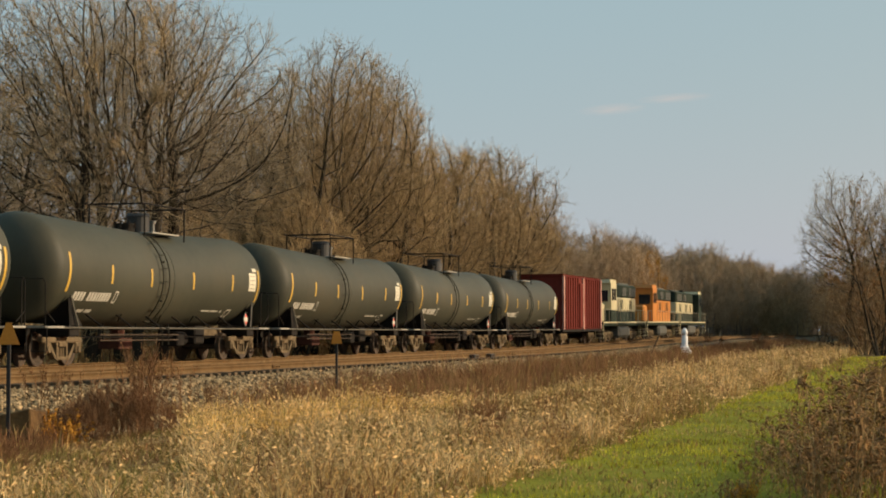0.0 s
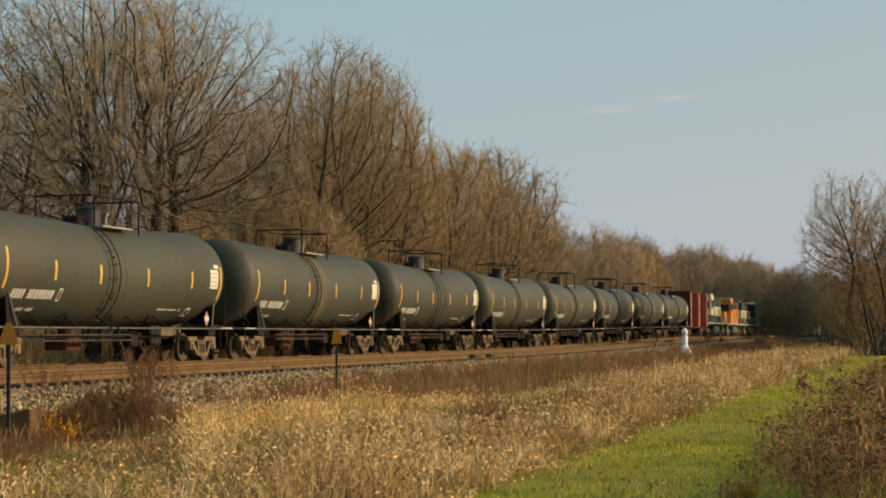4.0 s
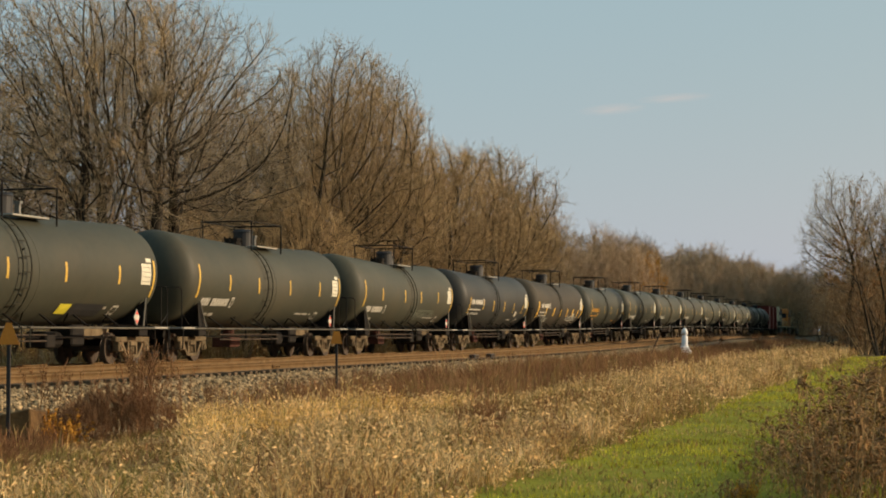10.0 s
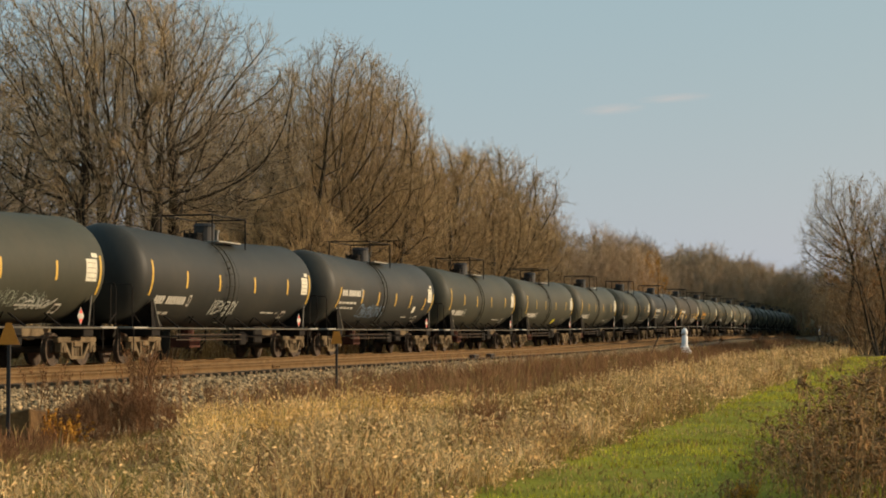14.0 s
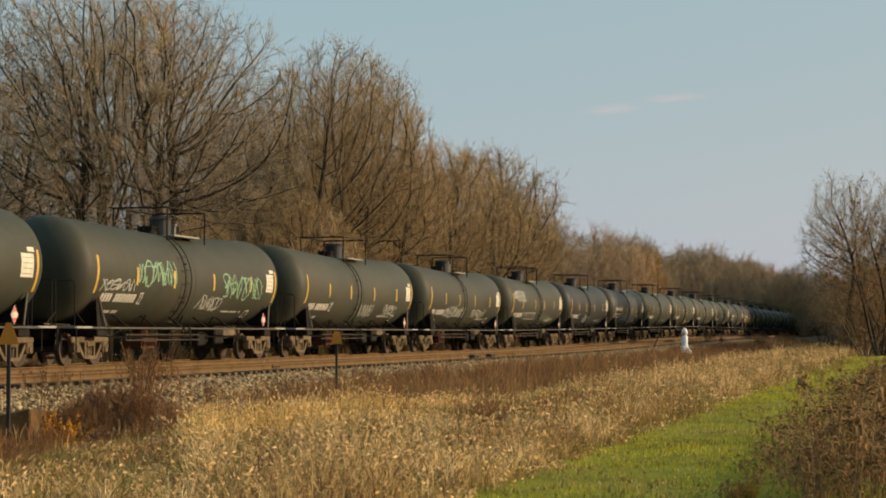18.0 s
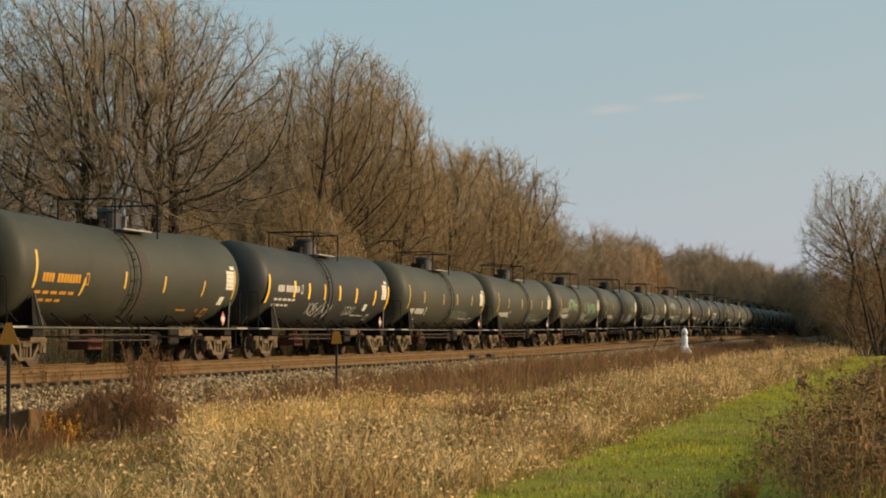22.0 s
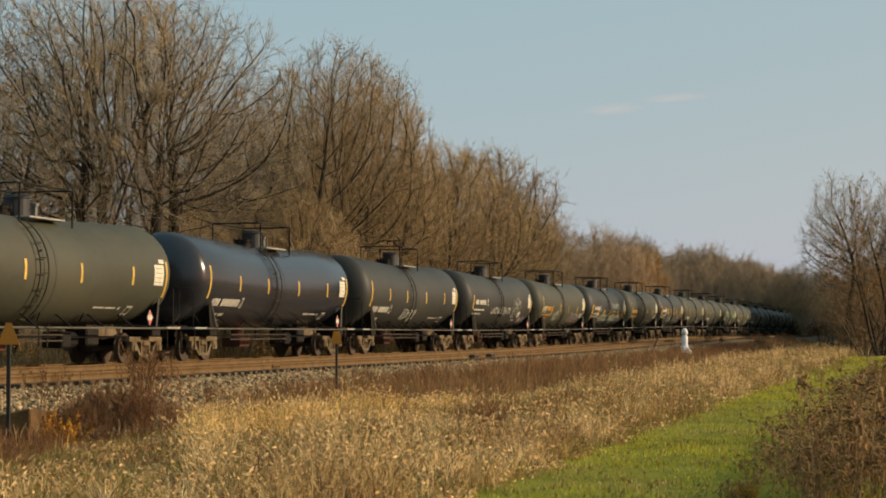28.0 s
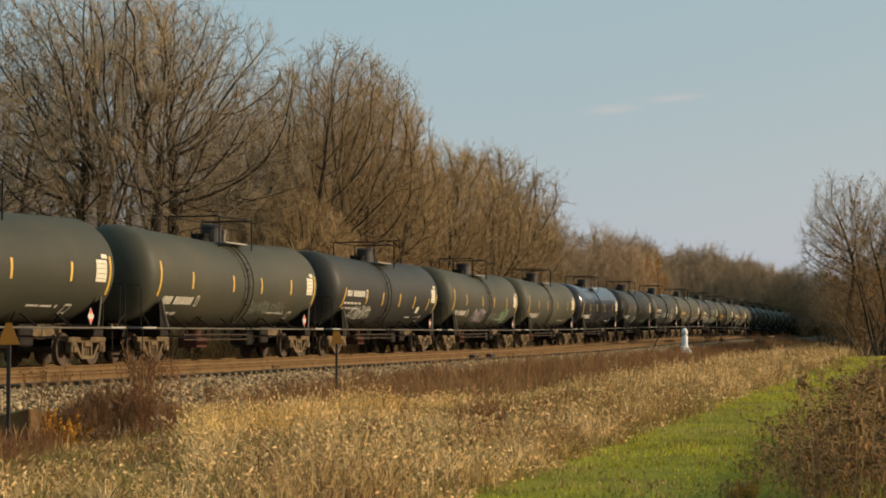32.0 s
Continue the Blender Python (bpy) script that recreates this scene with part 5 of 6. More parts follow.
    for i in range(60):
        y = 160 + i * 4.4 + rng.uniform(-2, 2)
        put(far[i % 3], FAR_X - rng.uniform(6.5, 17), y, rng.uniform(0.78, 1.0) + min(0.5, (y - 150) / 600), turn())
    for i in range(30):
        y = 420 + i * 13 + rng.uniform(-3, 3)
        put(far[i % 3], FAR_X - rng.uniform(6.5, 17), y, rng.uniform(1.15, 1.45), turn())
    for i in range(14):
        put(far[i % 3], rng.uniform(-50, 20), 880 + rng.uniform(0, 60), rng.uniform(1.2, 1.6), turn())
    for i in range(30):
        put(shrub[i % 2], *at_view(rng.uniform(1330, 1425), rng.uniform(330, 430)), rng.uniform(1.4, 2.2), turn())
    for px, d in ((1132, 199), (1152, 202), (1300, 312)):
        put(gold, *at_view(px, d), 0.92, turn())
    for i in range(72):
        y = 34 + i * 2.7 + rng.uniform(-1, 1)
        put(shrub[i % 2], FAR_X - rng.uniform(6.3, 12), y, rng.uniform(0.7, 1.25), turn())
    # a tall stand of spruce, added out of view beyond the field, shades the far end of the line
    spruce = [conifer(90 + i, 21.0, "tall dark green spruce, most copies added out of view for shade") for i in range(2)]
    for i in range(32):
        y = 262 + (i // 2) * 9 + rng.uniform(-2, 2)
        x = -9.5 + (y - 262) * 0.012 + (i % 2) * 7 + rng.uniform(0, 3)
        put(far[i % 3], x, y, rng.uniform(0.75, 0.95) + min(0.4, (y - 236) / 500), turn())
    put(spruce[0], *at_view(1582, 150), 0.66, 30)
    # widened spruces, mostly out of view, added only to cast that shade
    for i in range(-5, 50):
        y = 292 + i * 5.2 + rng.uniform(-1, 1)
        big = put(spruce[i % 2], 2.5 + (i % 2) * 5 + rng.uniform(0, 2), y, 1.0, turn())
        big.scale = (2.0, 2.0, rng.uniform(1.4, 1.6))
    for i in range(30):   # the shaded far end of the wood
        y = 300 + i * 8 + rng.uniform(-2, 2)
        put(far[i % 3], FAR_X - rng.uniform(5.5, 10), y, rng.uniform(0.75, 0.95) + (y - 300) / 800, turn())
    for i in range(26):
        px = 1262 + i * 8.2 + rng.uniform(-6, 6)
        put(far[i % 3], *at_view(px, 400 + rng.uniform(-40, 90)), rng.uniform(0.95, 1.3), turn())
    oak = plant("tree", "low tree that still holds dead brown leaves", "tree", side,
                grow(49, 9.5, 0.13, 4, (9, 6, 4), (0.8, 0.7, 0.65), (0.02, 0.04, 0.03, 0.02), 0.42, (0.42, 0.48, 0.5), 0.014, base=0.05, lean=(0.08, 0.5), steps=(6, 4, 2, 1)), M_BARK, M_TWIGRED, leaf=M_DEADLEAF, leaf_at=(3, 0.065, 6))
    for px, d, s in ((1530, 134, 0.62), (1556, 130, 0.9), (1588, 134, 1.2), (1506, 140, 0.55), (1545, 150, 0.85), (1572, 158, 1.2), (1478, 152, 0.42), (1455, 175, 0.45), (1500, 165, 0.7), (1520, 150, 0.72)):
        put(oak, *at_view(px, d), s, turn())
    # the wood on the field side, far ahead
    put(open_tree, *at_view(1499, 142), 0.98, 14)
    put(open_tree, *at_view(1556, 152), 0.95, 150)
    put(slim, *at_view(1530, 152), 1.0, 10)
    for i in range(22):
        y = 170 + i * 5 + rng.uniform(-2, 2)
        x = 1 + rng.uniform(0, 12) - min(6.0, max(0.0, y - 190) * 0.10)
        put(far[i % 3], x, y, rng.uniform(0.75, 1.05) , turn())
    for i in range(18):
        px, d = rng.uniform(1515, 1650), rng.uniform(128, 178)
        put(shrub[i % 2], *at_view(px, d), rng.uniform(0.9, 1.7), turn())


woods()


# ---- grass, weeds and stones ----
def scatter(seed, x0, x1, bands):
    """Random places: bands of (y0, y1, how many)."""
    rng = np.random.default_rng(seed)
    x = np.concatenate([rng.uniform(x0, x1, n) for _, _, n in bands])
    y = np.concatenate([rng.uniform(a, b, n) for a, b, n in bands])
    return x, y, rng


def clumped(x, y, freq, seed):
    return np.array([noise.noise((a * freq, b * freq, seed)) for a, b in zip(x, y)])


def heights(x, y):
    return np.array([ground_z(a, b) for a, b in zip(x, y)])


def blades(name, label, x, y, h, width, bend, rng, materials, index, seeds=None, way=None):
    """Bent tapering blades, three triangles each; seeds: the share that ends in a seed head."""
    n = len(x)
    z = heights(x, y) - 0.02
    a = rng.uniform(0, 2 * math.pi, n) if way is None else way
    lean = rng.uniform(0.1, 1.0, n) * bend * h   # bend: one number, or one for each blade
    dx, dy = np.cos(a) * lean, np.sin(a) * lean
    b = rng.uniform(0, math.pi, n)
    wx, wy = np.cos(b) * width / 2, np.sin(b) * width / 2
    P = lambda px, py, pz: np.stack((px, py, pz), 1)
    v = np.stack((P(x - wx, y - wy, z), P(x + wx, y + wy, z), P(x + dx * 0.35 - wx * 0.8, y + dy * 0.35 - wy * 0.8, z + h * 0.6),
                  P(x + dx * 0.35 + wx * 0.8, y + dy * 0.35 + wy * 0.8, z + h * 0.6), P(x + dx, y + dy, z + h)), 1)
    k = np.arange(n)[:, None] * 5
    f = np.concatenate((k + np.array([[0, 1, 3]]), k + np.array([[0, 3, 2]]), k + np.array([[2, 3, 4]])), 1).reshape(-1, 3)
    v, idx = v.reshape(-1, 3), np.repeat(index, 3)
    if seeds is not None:
        pick = rng.uniform(0, 1, n) < seeds
        m = int(pick.sum())
        c, s = P(x + dx, y + dy, z + h)[pick], rng.uniform(0.015, 0.043, (m, 1)) * (1 + y[pick][:, None] / 130)
        up = np.stack((dx[pick] * 0.8, dy[pick] * 0.8, h[pick] * 0.4), 1) + rng.normal(0, 0.22, (m, 3))
        up /= np.linalg.norm(up, axis=1)[:, None]
        w = np.cross(up, rng.normal(0, 1, (m, 3)))
        w /= np.linalg.norm(w, axis=1)[:, None]
        w2 = np.cross(up, w)
        sv = np.stack((c - up * s, c + w * s * 0.36, c - w * s * 0.36, c + up * s, c + w2 * s * 0.36, c - w2 * s * 0.36), 1).reshape(-1, 3)
        kk = np.arange(m)[:, None] * 6 + len(v)
        sf = np.concatenate([kk + np.array([q]) for q in ([0, 1, 2], [2, 1, 3], [0, 4, 5], [5, 4, 3])], 1).reshape(-1, 3)
        v, f = np.concatenate((v, sv)), np.concatenate((f, sf))
        idx = np.concatenate((idx, np.full(4 * m, len(materials))))
        materials = list(materials) + [M_SEED]
    ob = raw(name, v, f, materials[0], materials=materials[1:], index=idx)
    return tagged(ob, label, "grass", kind="stuff")


def meadow():
    # tall dry grass between the turf and the ditch: tufts of arching blades with dark gaps between them
    cx, cy, rng = scatter(1, -13.2, -4.2, ((14, 24, 3300), (24, 40, 4300), (40, 70, 3600), (70, 150, 2500), (150, 230, 900)))
    patchy, broad = clumped(cx, cy, 1.1, 2.0), clumped(cx, cy, 0.22, 5.0)
    edge = np.clip((cx + 4.2) / -0.5, 0.75, 1) * np.clip((cx + 13.6) / 0.9, 0.5, 1)
    tall = 0.25 + 0.34 * patchy + 0.12 * broad + rng.uniform(-0.06, 0.22, len(cx)) + 0.15 * np.clip((cy - 45) / 40, 0, 1)
    stand = np.exp(-((cx + 10.5) / 0.9) ** 2) * np.clip((46 - cy) / 8, 0, 1) * np.clip((cy - 22) / 3, 0, 1)   # a tall golden stand before the ditch
    tall += 0.16 * stand - 0.22 * np.exp(-((cx + 9.0) / 0.5) ** 2) * np.clip((40 - cy) / 8, 0, 1)
    low = (cx < -0.425 * cy) & (cy > 16) & (cy < 31)   # thin trodden grass by the block
    tall = np.clip(tall * edge, 0.07, 0.74) * np.where(low, 0.38, 1.0)
    ragged = clumped(cx, cy, 0.7, 61.0) + 0.6 * clumped(cx, cy, 2.1, 63.0)
    tall = np.where(cx > -4.45 + 0.5 * ragged, tall * 0.3, tall)   # the mown edge wanders
    tall = np.where((cx < -11.3 + 0.5 * patchy) & (cy < 46), tall * 0.42, tall)   # it thins out towards the ballast
    near = np.clip((60 - cy) / 25, 0, 1)
    band = np.exp(-((cx + 7.3) / 1.3) ** 2) * np.clip((36 - cy) / 12, 0, 1)
    green = (broad + 0.6 * patchy - 0.9 * band + rng.normal(0, 0.2, len(cx))) < -0.26
    green |= (np.abs(cx + 9.0) < 0.55) & (cy < 42) & (rng.uniform(0, 1, len(cx)) < 0.8)
    green |= (cx > -4.6) & (rng.uniform(0, 1, len(cx)) < 0.3)
    russet = (clumped(cx, cy, 0.55, 15.0) + 0.5 * clumped(cx, cy, 1.6, 17.0) + rng.normal(0, 0.12, len(cx))) > 0.24
    tall = np.where(russet, tall * 0.85, tall)
    gold = (cx + 0.54 * cy > 1.2) & (np.abs(cx + 10.4 + 0.8 * broad) < 1.5) & (rng.uniform(0, 1, len(cx)) < 0.08 + 0.85 * near * np.clip((44 - cy) / 8, 0.2, 1))
    fringe = cx < np.interp(cy, (26, 28, 37, 120), (-13.5, -11.7, -9.7, -9.7)) + 0.5 * broad   # where the dead weeds push into the grass
    tall = np.where(fringe, tall * 0.42, tall)
    russet |= fringe & (rng.uniform(0, 1, len(cx)) < 0.6)
    gold |= stand + rng.normal(0, 0.15, len(cx)) > 0.45
    gold &= ~fringe | (stand > 0.5)
    russet |= low & (rng.uniform(0, 1, len(cx)) < 0.6)
    gold &= ~low
    dip = (cx > -12) & (cx < -8.2 + 0.8 * patchy) & (cy > 31) & (cy < 50) & (stand < 0.4)   # thin green growth before the weeds
    tall = np.where(dip, tall * 0.6, tall)
    green |= dip & (rng.uniform(0, 1, len(cx)) < 0.5)
    pale = (cx > -8.8 + 1.2 * broad) & (cx < -4.3) & (cy < 29 + 6 * patchy) & (rng.uniform(0, 1, len(cx)) < 0.8)   # bleached, heavy with seed
    pale |= (cy > 42) & (cx > -9.6) & (rng.uniform(0, 1, len(cx)) < 0.5)
    green &= ~pale | (rng.uniform(0, 1, len(cx)) < 0.25)
    sere = clumped(cx, cy, 0.42, 71.0) + 0.4 * clumped(cx, cy, 1.2, 73.0)   # broad patches of spent growth
    russet |= (sere > 0.22) & ~gold & (rng.uniform(0, 1, len(cx)) < 0.6)
    tall = np.where((sere < -0.25) & ~gold, tall * 0.7, tall)
    green |= (sere < -0.28) & ~gold & (rng.uniform(0, 1, len(cx)) < 0.6)
    hue = np.where(gold, 3, np.where(green, 1, np.where(russet, 2, np.where(pale, 4, 0))))
    per = rng.integers(6, 21, len(cx))
    pick = np.repeat(np.arange(len(cx)), per)
    m = len(pick)
    way, out = rng.uniform(0, 2 * math.pi, m), np.abs(rng.normal(0, 0.055, m)) * (1 + cy[pick] / 60)
    x, y = cx[pick] + np.cos(way) * out, cy[pick] + np.sin(way) * out
    way = way + rng.normal(0, 1.1, m)
    h = tall[pick] * rng.uniform(0.4, 1.25, m)
    width = rng.uniform(0.004, 0.0105, m) * (1 + y / 40)
    kind = np.where(rng.uniform(0, 1, m) < 0.72, hue[pick], np.array((0, 0, 1, 2))[rng.integers(0, 4, m)])
    blades("tall_grass", "tall dry straw-coloured grass with seed heads", x, y, h, width, np.clip(1.2 - y / 50, 0.4, 0.9), rng, [M_STRAW, M_OLDGREEN, M_WEED, M_GOLDGRASS, M_CREAMGRASS], kind, np.where(hue[pick] == 4, 0.75, np.where(hue[pick] == 3, 0.45, 0.16)), way)
    # finer undergrowth that fills the gaps
    x, y, rng = scatter(11, -13.0, -4.3, ((14, 24, 16000), (24, 40, 20000), (40, 70, 16000), (70, 150, 12000), (150, 230, 6000)))
    lush = clumped(x, y, 0.9, 31.0)
    h = np.clip(0.10 + 0.10 * lush + rng.uniform(0, 0.10, len(x)), 0.04, 0.3) * (1 + 0.8 * np.clip((y - 50) / 40, 0, 1))
    kind = np.where(lush + rng.normal(0, 0.3, len(x)) > 0.12, 1, np.where(rng.uniform(0, 1, len(x)) < 0.7, 2, 0))
    blades("undergrowth", "low olive and brown undergrowth between grass tufts", x, y, h, rng.uniform(0.004, 0.008, len(x)) * (1 + y / 40), 1.0, rng, [M_STRAW, M_OLDGREEN, M_WEED], kind)
    # reddish dead weeds in a thick band over the ballast foot
    x, y, rng = scatter(12, -15.4, -9.4, ((34, 60, 20000), (60, 80, 9000), (80, 120, 5000)))
    keep = clumped(x, y, 0.45, 41.0) + np.clip((y - 38) / 10, -0.4, 0.30) + rng.normal(0, 0.15, len(x)) - np.clip((x + 10.3) * 0.5, 0, 1) > 0.0
    x, y = x[keep], y[keep]
    h = rng.uniform(0.15, 0.95, len(x)) * np.clip(1 + 0.9 * clumped(x, y, 0.5, 43.0) + 0.7 * clumped(x, y, 1.7, 45.0), 0.3, 1.7) * np.clip(0.55 + (y - 36) / 50, 0.55, 1)
    blades("dead_weeds", "thick band of reddish dead weed stalks", x, y, h, rng.uniform(0.005, 0.011, len(x)) * (1 + y / 90), 0.7, rng, [M_WEED, M_STRAW, M_OLDGREEN], np.maximum(rng.integers(0, 12, len(x)) - 9, 0))
    # short turf
    x, y, rng = scatter(2, -5.0, 9.0, ((14, 30, 52000), (30, 60, 46000), (60, 125, 30000)))
    h = rng.uniform(0.035, 0.085, len(x)) * np.clip(1 + 0.7 * clumped(x, y, 0.8, 7.0) + 0.7 * clumped(x, y, 2.6, 8.0), 0.55, 1.8) * (1 + y / 160)
    dry = (clumped(x, y, 0.35, 4.0) + 0.6 * clumped(x, y, 1.3, 6.0) + rng.normal(0, 0.3, len(x))) > 0.06
    blades("turf_grass", "short mown green grass with a few dry blades", x, y, h, rng.uniform(0.006, 0.011, len(x)) * (1 + y / 30), 0.7, rng, [M_BLADE, M_OLDGREEN, M_STRAW], np.where(dry, 1 + (rng.uniform(0, 1, len(x)) < 0.3), 0))
    # fallen leaves on the turf
    x, y, rng = scatter(13, -4.2, 3.0, ((15, 30, 2600), (30, 60, 2200)))
    keep = clumped(x, y, 0.7, 51.0) + 0.12 * x > -0.25
    x, y = x[keep], y[keep]
    blades("fallen_leaves", "scattered fallen brown leaves on the turf", x, y, rng.uniform(0.05, 0.09, len(x)), rng.uniform(0.02, 0.045, len(x)), 1.4, rng, [M_BUSH, M_WEED], rng.integers(0, 2, len(x)))
    # dry grass on the far side of the tracks, seen under the cars
    x, y, rng = scatter(3, -40, -28.4, ((28, 60, 15000), (60, 150, 15000), (150, 330, 8000)))
    h = rng.uniform(0.35, 0.9, len(x)) * (1 + 0.5 * clumped(x, y, 0.4, 9.0)) * np.clip((-27 - x) / 4, 1, 3)
    blades("far_grass", "tall dry tan grass beyond the tracks", x, y, h, rng.uniform(0.016, 0.032, len(x)) * 1.3, 0.5, rng, [M_STRAW, M_WEED], (rng.uniform(0, 1, len(x)) < 0.4).astype(int), 0.3)
    # thin grass that creeps into the ballast foot
    x, y, rng = scatter(4, -16.0, -11.6, ((18, 60, 15000), (60, 140, 12000), (140, 240, 16000)))
    keep = clumped(x, y, 0.5, 12.0) + np.clip((y - 42) / 30, -0.25, 0.5) > 0.0
    x, y = x[keep], y[keep]
    h = rng.uniform(0.2, 0.55, len(x))
    blades("bank_grass", "sparse russet dead grass at the ballast foot", x, y, h, rng.uniform(0.008, 0.014, len(x)) * (1 + y / 60), 0.4, rng, [M_WEED, M_STRAW], (rng.uniform(0, 1, len(x)) < 0.12).astype(int))


def bramble_grass():
    # coarse grass that grows up between the brambles
    x, y, rng = scatter(8, -1.6, 5.0, ((21, 30, 5000), (30, 60, 7000)))
    keep = clumped(x, y, 0.6, 21.0) > -0.1
    x, y = x[keep], y[keep]
    h = rng.uniform(0.2, 0.6, len(x)) * np.clip((x + 2.0) / 1.6, 0.3, 1)
    blades("bramble_grass", "coarse tan and green grass between the brambles", x, y, h, rng.uniform(0.005, 0.009, len(x)) * (1 + y / 60), 0.8, rng, [M_STRAW, M_OLDGREEN, M_WEED], np.minimum(rng.integers(0, 6, len(x)), 2), 0.1)


def stones():
    x, y, rng = scatter(6, -18.55, -13.4, ((20, 45, 24000), (45, 80, 15000), (80, 140, 9000)))
    x2, y2, _ = scatter(7, -26.2, -18.5, ((22, 70, 9000),))
    x, y = np.concatenate((x, x2)), np.concatenate((y, y2))
    keep = np.ones(len(x), bool)
    for r in (NEAR_X, FAR_X):
        for s in (-0.752, 0.752):
            keep &= np.abs(x - r - s) > 0.13
    x, y = x[keep], y[keep]
    n = len(x)
    c = np.stack((x, y, heights(x, y) + 0.03), 1)
    c[:, 2] += np.where(x < -18.5, -0.02, 0.0)
    size = rng.uniform(0.028, 0.075, n) * (1 + y / 160)
    unit = np.array([(1, 0, 0), (0, 1, 0), (-1, 0, 0), (0, -1, 0), (0, 0, 0.8), (0, 0, -0.8)])
    v = unit[None] * size[:, None, None] * rng.uniform(0.6, 1.3, (n, 6, 1))
    a = rng.uniform(0, 6.28, n)
    co, si = np.cos(a)[:, None], np.sin(a)[:, None]
    vx, vy, vz = v[:, :, 0] + 0.3 * v[:, :, 2], v[:, :, 1], v[:, :, 2] - 0.4 * v[:, :, 0]
    v = np.stack((vx * co - vy * si, vx * si + vy * co, vz), 2) + c[:, None, :]
    k = np.arange(n)[:, None] * 6
    f = np.concatenate([k + np.array([q]) for q in ([0, 1, 4], [1, 2, 4], [2, 3, 4], [3, 0, 4], [1, 0, 5], [2, 1, 5], [3, 2, 5], [0, 3, 5])], 1).reshape(-1, 3)
    tagged(raw("ballast_stones", v.reshape(-1, 3), f, M_STONE), "loose grey and tan crushed ballast stones", "stones", kind="stuff")


def withered(seed, count, tall):
    """A clump of dead flower stalks: upright stems, curled leaves that hang from them, bent plumes of seed on top."""
    rng = np.random.default_rng(seed)
    lines, v = [], []
    for _ in range(count):
        a, out = rng.uniform(0, 2 * math.pi), rng.uniform(0, 0.32)
        p = np.array((math.cos(a) * out, math.sin(a) * out, -0.05))
        d = np.array((math.cos(a) * 0.18, math.sin(a) * 0.18, 1.0)) + rng.normal(0, 0.08, 3)
        h = tall * rng.uniform(0.55, 1.1)
        pts = [p]
        for k in range(7):
            d = d / np.linalg.norm(d) + rng.normal(0, 0.07, 3) - np.array((0, 0, 0.06 * (k > 4)))
            pts.append(pts[-1] + d / np.linalg.norm(d) * h / 7)
        pts = np.array(pts)
        lines.append((pts, np.linspace(0.0055, 0.0025, 8), 0))
        top = pts[-1]
        way = rng.uniform(0, 2 * math.pi)
        for _ in range(6):   # plume
            b = way + rng.normal(0, 0.8)
            e = np.array((math.cos(b) * 0.8, math.sin(b) * 0.8, rng.uniform(-0.2, 0.9)))
            q = top - np.array((0, 0, rng.uniform(0, 0.16)))
            lines.append((np.array((q, q + e * 0.05, q + e * 0.10 - np.array((0, 0, 0.03)))), np.array((0.010, 0.012, 0.004)), 1))
        for _ in range(17):   # curled leaves
            f = rng.uniform(0.12, 0.95) * 7
            k = min(int(f), 6)
            q = pts[k] + (pts[k + 1] - pts[k]) * (f - k)
            b = rng.uniform(0, 2 * math.pi)
            o, w = np.array((math.cos(b), math.sin(b), 0)), np.array((-math.sin(b), math.cos(b), 0)) * rng.uniform(0.008, 0.02)
            l = rng.uniform(0.05, 0.11)
            m, t = q + o * l * 0.6 + np.array((0, 0, l * rng.uniform(-0.2, 0.4))), q + o * l * rng.uniform(0.5, 0.9) - np.array((0, 0, l * rng.uniform(0.3, 0.9)))
            v += [q, q, m + w, m - w, m - w, m + w, t + w * 0.3, t - w * 0.3]
    t = tagged(empty("weed_stalks"), "clump of withered brown flower stalks with curled leaves", "weeds", group="brambles beside the turf")
    tagged(raw("stem", *tubes([l for l in lines if l[2] == 0], (4, 3)), M_TWIG, t), kind="stuff")
    tagged(raw("plume", *tubes([l for l in lines if l[2] == 1], (4, 4)), M_CURL, t), kind="stuff")
    tagged(raw("foliage", v, np.arange(len(v)).reshape(-1, 4), M_CURL, t), kind="stuff")
    return t


